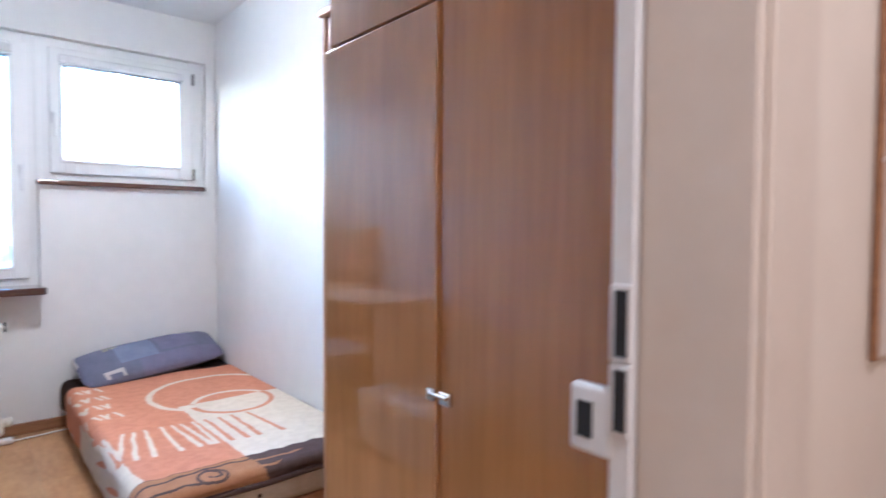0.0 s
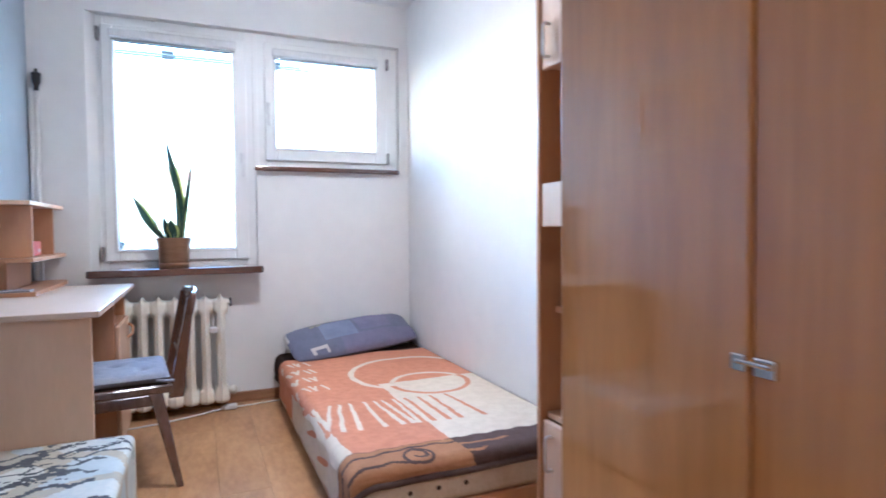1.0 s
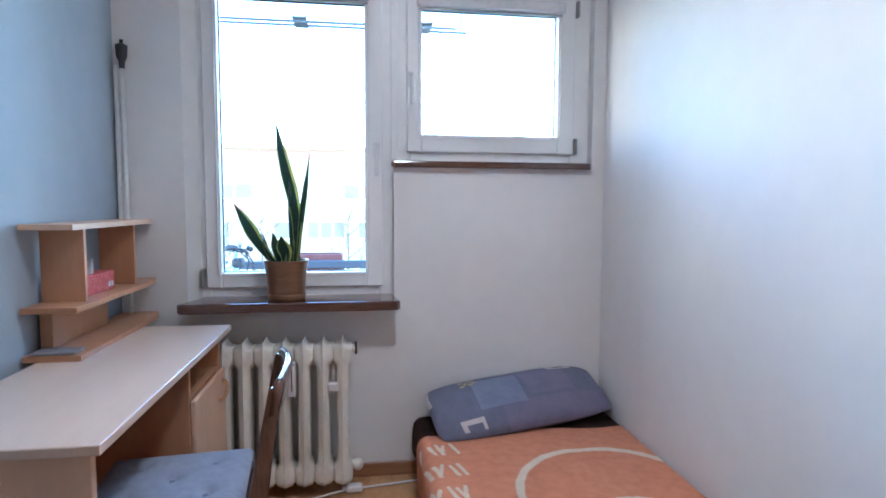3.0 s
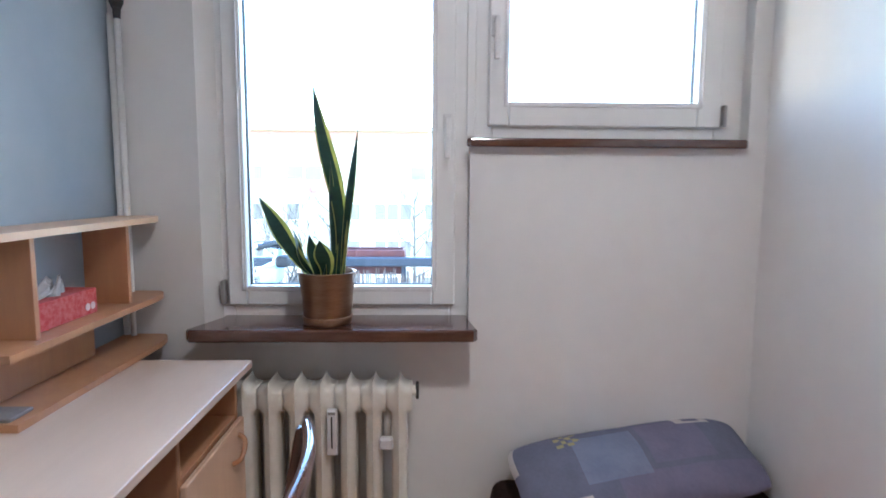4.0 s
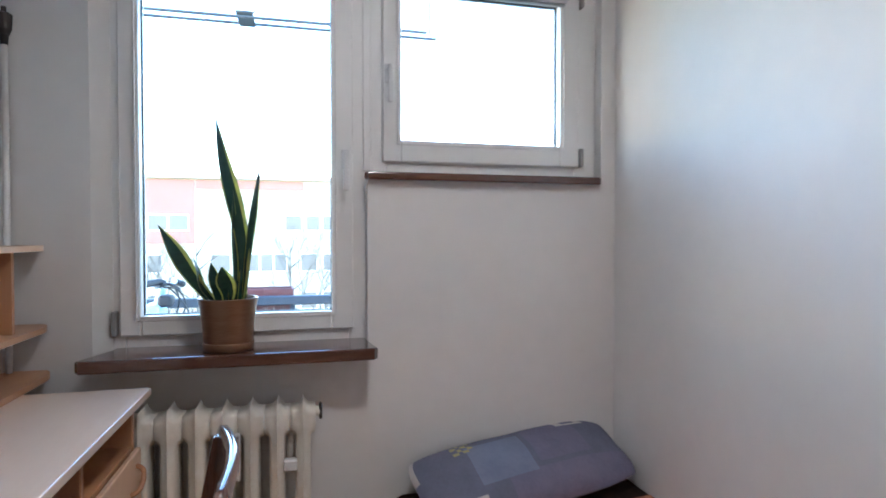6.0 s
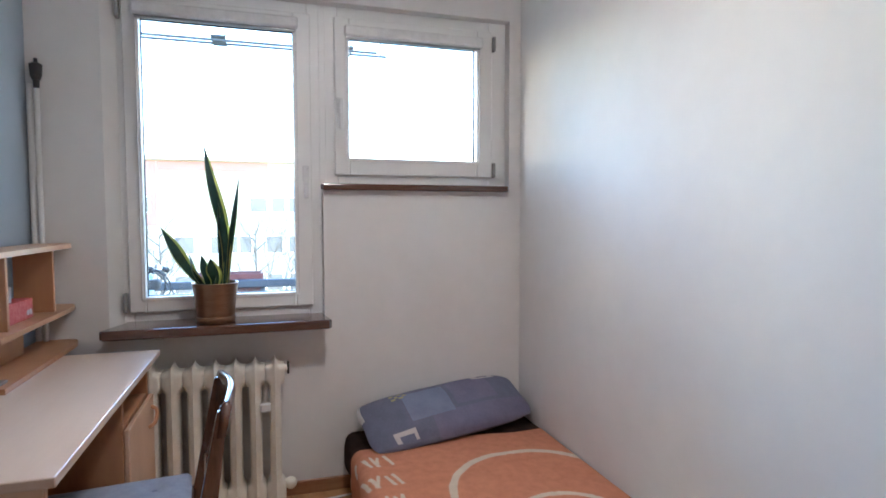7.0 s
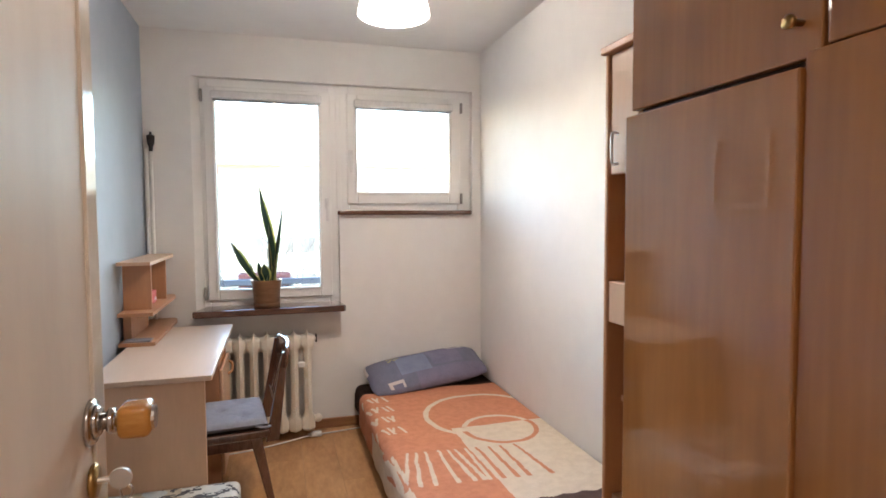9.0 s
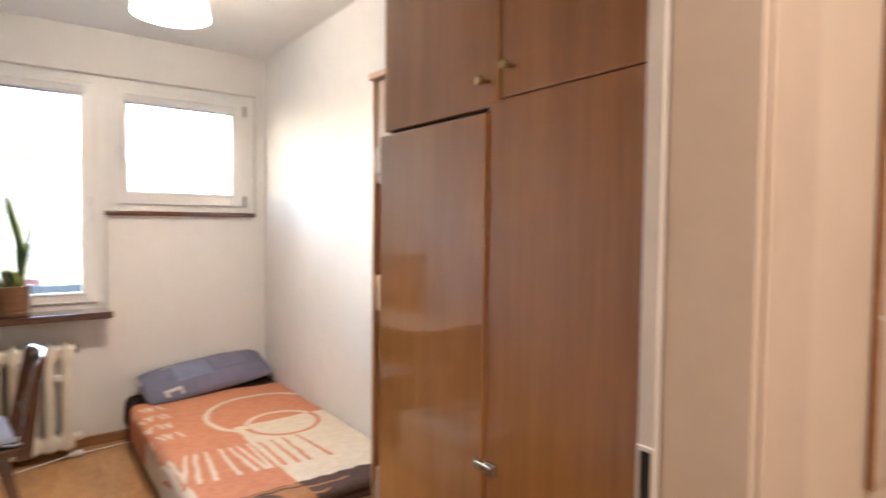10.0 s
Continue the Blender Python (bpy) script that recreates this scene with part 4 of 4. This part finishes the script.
def knob(y, z):
    bm = lathe((0, 0, 0), [(0.0001, 0.030), (0.008, 0.0295), (0.011, 0.026), (0.010, 0.021), (0.0055, 0.016), (0.0045, 0.0), (0.0001, 0.0)], 20)
    bmesh.ops.transform(bm, matrix=Matrix.Translation((WX + 0.004, y, z)) @ Euler((0, radians(-90), 0)).to_matrix().to_4x4(), verts=bm.verts)
    return bm


part("knob", knob(USEAM + 0.038, 1.655), BRASS, u1, "small brass knob", True)
part("knob", knob(USEAM - 0.038, 1.672), BRASS, u2, "small brass knob", True)
lk = box(WX - 0.012, WX - 0.003, SEAM + 0.002, SEAM + 0.024, 0.832, 0.856, 0.002)
box(WX - 0.006, WX + 0.004, SEAM - 0.038, SEAM - 0.006, 0.828, 0.854, 0.002, lk)
rod((WX - 0.010, SEAM - 0.036, 0.846), (WX - 0.010, SEAM + 0.016, 0.846), 0.004, bm=lk)
part("latch", lk, CHROME, d1, "small chrome sliding latch")

# ---- door leaf, standing open into the room ----
DL = thing("door_1", "cream marbled door leaf standing open into the room", "door", kind="structure")
LXF, LYE = 0.560, -3.04      # visible face and lock edge
part("leaf", box(LXF - 0.040, LXF, YD + 0.018, LYE - 0.002, 0.012, 2.035, 0.002), DOORPAINT, DL)
part("edge_band", box(LXF - 0.040, LXF + 0.003, LYE - 0.040, LYE, 0.012, 2.036, 0.004, seg=3), DOOREDGE, DL, "glossy cream lock edge")
hz, hy = 1.165, LYE - 0.055
bm = rod((LXF + 0.003, hy, hz), (LXF + 0.008, hy, hz), 0.024, 0.022, 32)
rod((LXF + 0.008, hy, hz), (LXF + 0.013, hy, hz), 0.018, 0.014, 32, bm)
rod((LXF + 0.013, hy, hz), (LXF + 0.032, hy, hz), 0.009, 0.0085, bm=bm)
rod((LXF + 0.020, hy, hz), (LXF + 0.026, hy, hz), 0.013, bm=bm)
hd = part("door_handle", bm, CHROME, DL, "chrome rosette and neck", True)
bm = box(LXF + 0.030, LXF + 0.062, hy - 0.018, hy + 0.018, hz - 0.017, hz + 0.017, 0.007, seg=3)
part("grip", bm, AMBER, hd, "amber varnished wooden knob", True)
part("grip_cap", rod((LXF + 0.061, hy, hz), (LXF + 0.0645, hy, hz), 0.013, 0.012), CHROME, hd)
kz = hz - 0.062
part("key_rosette", rod((LXF + 0.003, hy, kz), (LXF + 0.008, hy, kz), 0.018, 0.016, 28), BRASS, DL, "brass key rosette", True)
ky = thing("key", "two metal keys on a ring hanging from the lock", "key")
bm = rod((LXF + 0.007, hy, kz), (LXF + 0.019, hy, kz), 0.003)
rod((LXF + 0.029, hy - 0.0015, kz), (LXF + 0.029, hy + 0.0015, kz), 0.011, seg=24, bm=bm)
part("lock_key", bm, NICKEL, ky)
part("ring", tube([(LXF + 0.034, hy, kz - 0.005), (LXF + 0.040, hy, kz - 0.014), (LXF + 0.034, hy, kz - 0.024), (LXF + 0.028, hy, kz - 0.014), (LXF + 0.034, hy, kz - 0.005)], 0.0013), CHROME, ky)
bm = rod((LXF + 0.033, hy - 0.002, kz - 0.034), (LXF + 0.033, hy + 0.001, kz - 0.034), 0.012, seg=24)
box(LXF + 0.030, LXF + 0.036, hy - 0.0018, hy + 0.0004, kz - 0.072, kz - 0.041, 0.0004, bm)
part("spare_key", bm, NICKEL, ky)

# ---- plant ----
PTX, PTY, PTZ = 0.680, -0.055, 0.826
pt = thing("plant_pot", "brushed copper plant pot with saucer on the window sill", "plant pot")
bm = lathe((PTX, PTY, PTZ), [(0.0001, 0.0), (0.0745, 0.0), (0.0778, 0.003), (0.0805, 0.026), (0.0794, 0.029), (0.0772, 0.028), (0.0761, 0.006), (0.0001, 0.006)])
part("saucer", bm, COPPER, pt, smooth=True)
bm = lathe((PTX, PTY, PTZ), [(0.0001, 0.007), (0.0713, 0.007), (0.0734, 0.012), (0.0772, 0.032), (0.0815, 0.090), (0.0880, 0.140), (0.0934, 0.166), (0.0942, 0.169), (0.0918, 0.171), (0.0891, 0.168), (0.0832, 0.138), (0.0001, 0.138)])
part("pot", bm, COPPER, pt, smooth=True)
bm = lathe((PTX, PTY, PTZ), [(0.0001, 0.142), (0.0324, 0.140), (0.0853, 0.1365)])
part("soil", bm, SOIL, pt)

sp = thing("snake_plant", "variegated snake plant with upright pointed leaves", "plant")


def blade(base, tip, width, bend, twist, thin_tip=0.0):
    """A cupped pointed leaf with yellow margins."""
    base, tip = Vector(base), Vector(tip)
    n_len, n_w = 30, 10
    bm = bmesh.new()
    axis = (tip - base).normalized()
    rows = []
    for i in range(n_len + 1):
        t = i / n_len
        c = base.lerp(tip, t) + Vector((bend[0], bend[1], 0)) * math.sin(math.pi * t) + Vector((bend[0], bend[1], 0)) * 0.35 * math.sin(2 * math.pi * t)
        prof = (0.42 + 0.58 * min(1.0, t / 0.55) ** 1.3) * (1 - max(0.0, (t - 0.62) / 0.38) ** 1.8)
        wdt = width * max(prof, 0.02) / 2
        ang = twist + 0.9 * t
        side = Vector((math.cos(ang), math.sin(ang), 0))
        side = (side - axis * side.dot(axis)).normalized()
        nrm = axis.cross(side)
        rows.append([bm.verts.new(c + side * wdt * q + nrm * (0.22 * wdt * (1 - q * q)) * (1.4 - t)) for q in (-1 + 2 * k / n_w for k in range(n_w + 1))])
    for a, b in zip(rows, rows[1:]):
        for k in range(n_w):
            f = bm.faces.new((a[k], a[k + 1], b[k + 1], b[k]))
            f.material_index = 1 if k in (0, n_w - 1) or (width > 0.055 and k == n_w - 2) else 0
            f.smooth = True
    bmesh.ops.solidify(bm, geom=bm.faces[:], thickness=0.0018)
    return bm


bz = PTZ + 0.136
for base, tip, wdt, bend, tw in (
    ((0.712, -0.050, bz), (0.648, -0.075, 1.585), 0.062, (0.030, 0.0), 0.15),
    ((0.700, -0.060, bz), (0.700, -0.075, 1.345), 0.040, (0.006, 0.0), 0.5),
    ((0.726, -0.045, bz), (0.785, -0.065, 1.450), 0.034, (-0.004, 0.0), 0.3),
    ((0.655, -0.075, bz), (0.478, -0.085, 1.232), 0.060, (-0.012, 0.01), 0.1),
    ((0.664, -0.060, bz), (0.572, -0.060, 1.135), 0.040, (-0.02, 0.0), 0.7),
    ((0.674, -0.090, bz), (0.668, -0.115, 1.100), 0.060, (0.012, 0.0), -0.2),
    ((0.655, -0.080, bz), (0.632, -0.095, 1.115), 0.046, (0.004, 0.0), 0.2),
    ((0.676, -0.100, bz), (0.690, -0.120, 1.030), 0.030, (0.0, 0.0), 0.9),
):
    part("leaf", blade(base, tip, wdt, bend, tw), [LEAF, LEAFY], sp)

# ---- balcony and outside ----
bal = thing("balcony", "concrete balcony with a dark rail and a reed screen", "balcony", kind="structure")
part("slab", box(-1.6, 3.2, 0.325, 1.75, -0.25, -0.05, 0.01), CONCRETE, bal)
part("rail", box(-1.6, 3.2, 1.60, 1.66, 0.775, 0.830, 0.006), RAIL, bal, "dark blue painted top rail")
for k in range(7):
    part("post", box(-1.5 + 0.78 * k, -1.47 + 0.78 * k, 1.615, 1.645, -0.05, 0.775, 0.002), RAIL, bal)
random.seed(21)
bm = bmesh.new()
for k in range(430):
    x = -1.5 + 4.6 * k / 430 + random.uniform(-0.004, 0.004)
    top = 0.742 + random.uniform(-0.03, 0.03)
    rod((x, 1.585 + random.uniform(-0.008, 0.008), -0.04), (x + random.uniform(-0.02, 0.02), 1.585, top), 0.0052, 0.004, 5, bm)
tagged(part("reed_screen", bm, REED, bal, "dry reed screen tied to the rail"), kind="stuff")

be = thing("planter_box", "red painted wooden planter box hooked on the balcony rail", "planter")
part("front_board", box(0.40, 0.86, 1.828, 1.845, 0.72, 0.872, 0.003), REDWOOD, be)
part("rear_board", box(0.40, 0.86, 1.661, 1.678, 0.72, 0.872, 0.003), REDWOOD, be)
part("bottom_board", box(0.40, 0.86, 1.679, 1.827, 0.72, 0.735, 0.002), REDWOOD, be)
for x in (0.40, 0.845):
    part("end_board", box(x, x + 0.015, 1.679, 1.827, 0.736, 0.872, 0.002), REDWOOD, be)
part("earth", box(0.416, 0.844, 1.680, 1.826, 0.736, 0.840, 0.004), SOIL, be, "dark earth")

bi = thing("bicycle", "light blue bicycle leaning on the balcony", "bicycle")


def wheel(cx):
    bm = bmesh.new()
    pts = [(cx + 0.31 * math.cos(2 * math.pi * k / 24), 1.20, 0.27 + 0.31 * math.sin(2 * math.pi * k / 24)) for k in range(25)]
    return tube(pts, 0.016, 6, bm)


for cx in (-0.02, -1.02):
    wh = part("wheel", wheel(cx), RUBBER, bi)
    bm = bmesh.new()
    for k in range(10):
        a = 2 * math.pi * k / 10
        rod((cx, 1.2, 0.27), (cx + 0.3 * math.cos(a), 1.2, 0.27 + 0.3 * math.sin(a)), 0.0015, seg=4, bm=bm)
    part("spokes", bm, ALU, wh)
bm = tube([(-0.02, 1.20, 0.27), (-0.09, 1.20, 0.52), (-0.13, 1.20, 0.68)], 0.020)
tube([(-0.14, 1.20, 0.70), (-0.62, 1.20, 0.28), (-1.02, 1.20, 0.27)], 0.016, bm=bm)
tube([(-0.15, 1.20, 0.74), (-0.70, 1.20, 0.68)], 0.015, bm=bm)
tube([(-0.62, 1.20, 0.28), (-0.72, 1.20, 0.80)], 0.014, bm=bm)
part("bike_frame", bm, BIKE, bi, smooth=True)
bm = tube([(-0.20, 0.98, 0.90), (-0.14, 1.06, 0.915), (-0.10, 1.16, 0.89), (-0.09, 1.24, 0.88), (-0.06, 1.34, 0.90), (-0.10, 1.44, 0.91)], 0.012)
part("handlebar", bm, ALU, bi, smooth=True)
part("stem", tube([(-0.13, 1.20, 0.66), (-0.115, 1.20, 0.80), (-0.09, 1.20, 0.875)], 0.021), BIKE, bi, smooth=True)
part("grip", tube([(-0.16, 1.02, 0.905), (-0.10, 1.12, 0.915), (-0.07, 1.14, 0.905)], 0.017), RUBBER, bi, smooth=True)
part("grip", tube([(-0.10, 1.42, 0.905), (-0.02, 1.34, 0.885)], 0.017), RUBBER, bi, smooth=True)
bm = tube([(-0.07, 1.10, 0.905), (-0.03, 1.12, 0.900), (0.0, 1.14, 0.872)], 0.009)
part("brake_lever", bm, RUBBER, bi)
for k, (x, z) in enumerate(((-0.02, 0.88), (0.01, 0.85), (0.025, 0.80))):
    part("brake_cable", tube([(-0.09 + 0.02 * k, 1.12, 0.89), (x - 0.01, 1.10, z + 0.025), (x + 0.015, 1.16, z - 0.07), (-0.06, 1.20, 0.66)], 0.0045), RUBBER, bi, smooth=True)
part("headlamp", box(-0.105, -0.035, 1.12, 1.22, 0.785, 0.845, 0.018, seg=3), RUBBER, bi, "black lamp bracket", True)
part("front_bag", box(-0.175, -0.085, 1.08, 1.28, 0.70, 0.80, 0.022, seg=3), BIKE, bi, "pale blue front bag", True)

bi.location = (0.30, 0, 0.05)

dry = thing("drying_rack", "grey metal clothes drying rails above the balcony", "drying rack")
for k, y in enumerate((1.22, 1.40)):
    part("rail", rod((-1.2, y, 2.375 + 0.030 * k), (1.62 + 0.1 * k, y, 2.375 + 0.030 * k), 0.009), RACK, dry)
for x in (-0.35, 0.62, 1.42):
    part("bracket", box(x - 0.045, x + 0.045, 1.20, 1.42, 2.392, 2.404, 0.003), RACK, dry, "grey pulley bracket")
    part("hook", rod((x + 0.02, 1.31, 2.404), (x + 0.05, 1.31, 2.452), 0.007, 0.004, 8), RACK, dry)
for x in (-1.0, 1.66):
    part("hanger", rod((x, 1.31, 2.39), (x, 1.31, 2.96), 0.006), RACK, dry)
    part("wall_arm", box(x - 0.015, x + 0.015, 0.319, 1.40, 2.95, 2.98, 0.002), RACK, dry)

structure("ground", box(-400, 400, 2.0, 800, -9.4, -9.0, 0), GRASS, "winter lawn far below the balcony", "ground")


def far_house(name, x0, x1, y, z1, label, rows, band):
    h = thing(name, label, "building")
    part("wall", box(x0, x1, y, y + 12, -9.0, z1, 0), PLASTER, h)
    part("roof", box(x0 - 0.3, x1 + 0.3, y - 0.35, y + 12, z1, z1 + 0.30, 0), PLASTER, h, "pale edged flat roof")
    for bx0, bx1, bz0, bz1 in band:
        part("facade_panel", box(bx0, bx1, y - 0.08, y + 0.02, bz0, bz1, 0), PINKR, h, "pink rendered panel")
    for zc, hh, cols in rows:
        for c, wdt, panes in cols:
            wi = part("window", box(c - wdt, c + wdt, y - 0.14, y - 0.02, zc - hh, zc + hh, 0), PVC, h)
            for q in range(panes):
                w = 2 * wdt / panes
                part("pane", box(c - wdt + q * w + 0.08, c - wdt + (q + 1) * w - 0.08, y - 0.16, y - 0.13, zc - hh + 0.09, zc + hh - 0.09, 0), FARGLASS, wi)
    h.location.z = -1.2


TOP = [(-27, 1.5, 2), (-22, 1.0, 2), (-17.6, 1.5, 2), (-13.6, 1.0, 2), (-9.2, 1.5, 2), (0.2, 0.7, 1), (1.75, 0.6, 1), (3.1, 0.6, 1), (8.5, 1.5, 2), (13, 1.0, 2), (18, 1.5, 2), (24, 1.0, 2)]
LOW = [(-27, 1.0, 2), (-22, 1.0, 2), (-17.6, 1.0, 2), (-13.6, 1.0, 2), (-10.2, 0.6, 1), (-5.4, 0.8, 1), (-1.9, 1.6, 3), (1.4, 0.7, 1), (3.2, 0.7, 1), (8.5, 1.0, 2), (13, 1.0, 2), (18, 1.0, 2), (24, 1.0, 2)]
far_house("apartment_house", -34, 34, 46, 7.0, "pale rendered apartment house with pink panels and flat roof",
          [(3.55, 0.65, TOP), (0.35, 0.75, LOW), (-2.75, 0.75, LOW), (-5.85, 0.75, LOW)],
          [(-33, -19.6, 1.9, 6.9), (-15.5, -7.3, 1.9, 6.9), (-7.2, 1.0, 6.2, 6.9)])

random.seed(5)


def bare_tree(x, y, h):
    t = thing("bare_tree", "bare winter tree in front of the apartment house", "tree")
    part("trunk", rod((x, y, -9.0), (x, y, -9.0 + h * 0.5), 0.13, 0.07, 8), BARK, t)
    bm = bmesh.new()

    def limb(p, d, ln, r, depth):
        q = p + d * ln
        rod(p, q, r, r * 0.6, 5, bm)
        if depth:
            for _ in range(3):
                nd = (d + Vector((random.uniform(-0.7, 0.7), random.uniform(-0.7, 0.7), random.uniform(0.0, 0.5)))).normalized()
                limb(q, nd, ln * 0.68, r * 0.6, depth - 1)

    for k in range(5):
        a = 2 * math.pi * k / 5 + random.random()
        limb(Vector((x, y, -9.0 + h * (0.38 + 0.03 * k))), Vector((0.6 * math.cos(a), 0.6 * math.sin(a), 0.9)).normalized(), h * 0.19, 0.05, 4)
    part("branches", bm, BARK, t)


for x, y, h in ((-6.4, 30, 10.6), (2.2, 31, 11.6), (-9.5, 32, 9.8)):
    bare_tree(x, y, h)

# ---- floor planks, each its own piece ----
fl = tagged(link("floor", box(W + 0.12, 3.0, -5.1, YH + 0.02, -0.10, -0.009, 0, box(-0.12, W + 0.12, -5.1, 0.0, -0.10, -0.009, 0)), JOINT), "oak laminate floor boards", "floor", "", "structure")
PLANKW, PLANKL = 0.193, 1.285


def plank_mesh(w, ln):
    bm = box(0, w - 0.0004, 0, ln - 0.0004, -0.009, 0.0, 0.0007)
    me = bpy.data.meshes.new("plank")
    bm.to_mesh(me)
    bm.free()
    me.materials.append(OAK)
    return me


shared = {}
k = 0
x = -0.10
while x < 2.95:
    w = min(PLANKW, 2.99 - x)
    y = -5.09
    first = PLANKL * ((0.37 * k) % 1.0 + 0.12)
    ln = min(first, PLANKL)
    end = -0.001 if x < W else YH + 0.02
    while y < end - 0.02:
        ln = min(ln, end - y)
        key = (round(w, 3), round(ln, 3))
        if key not in shared:
            shared[key] = plank_mesh(w, ln)
        ob = new("plank", shared[key])
        ob.location = (x, y, 0)
        ob.parent = fl
        y += ln
        ln = PLANKL
    x += PLANKW
    k += 1


def bare_tree(x, y, height, seed):
    """Leafless tree: tapered trunk, limbs, and a crown of fine forking twigs."""
    rnd = random.Random(seed)
    t = thing("bare_tree", "leafless grey tree standing on the lawn before the house", "tree")
    base = Vector((x, y, -9.0))
    top = base + Vector((rnd.uniform(-0.3, 0.3), 0, height * 0.93))
    part("trunk", rod(base, top, 0.16, 0.02, 10), BARK, t)
    crown = bmesh.new()

    def twig(p, d, length, radius, depth):
        q = p + d * length
        side = d.orthogonal().normalized()
        other = d.cross(side)
        ring = [[crown.verts.new(c + (side * math.cos(a) + other * math.sin(a)) * w) for a in (0, 2.094, 4.189)]
                for c, w in ((p, radius), (q, radius * 0.55))]
        for k in range(3):
            crown.faces.new((ring[0][k], ring[0][(k + 1) % 3], ring[1][(k + 1) % 3], ring[1][k]))
        if depth:
            for k in range(3):
                bend = Vector((rnd.uniform(-0.7, 0.7), rnd.uniform(-0.7, 0.7), rnd.uniform(-0.2, 0.6)))
                twig(p + d * length * rnd.uniform(0.45, 1.0), (d + bend).normalized(), length * rnd.uniform(0.5, 0.75), radius * 0.6, depth - 1)

    for k in range(11):
        f = 0.38 + 0.055 * k
        a = 2.4 * k + rnd.uniform(-0.4, 0.4)
        d = Vector((math.cos(a), math.sin(a), rnd.uniform(0.5, 1.0))).normalized()
        p = base.lerp(top, f)
        q = p + d * (2.3 - 1.5 * (f - 0.38)) * rnd.uniform(0.7, 1.0)
        part("limb", rod(p, q, 0.055, 0.02, 7), BARK, t)
        for g in (0.45, 0.7, 0.95):
            bend = Vector((rnd.uniform(-0.6, 0.6), rnd.uniform(-0.6, 0.6), rnd.uniform(0, 0.6)))
            twig(p.lerp(q, g), (d + bend).normalized(), rnd.uniform(0.7, 1.0), 0.018, 3)
    part("crown", crown, BARK, t, "fine bare twigs")


bare_tree(-5.7, 38.0, 10.4, 4)
bare_tree(0.1, 38.5, 10.6, 9)
bare_tree(4.6, 39.5, 10.0, 15)
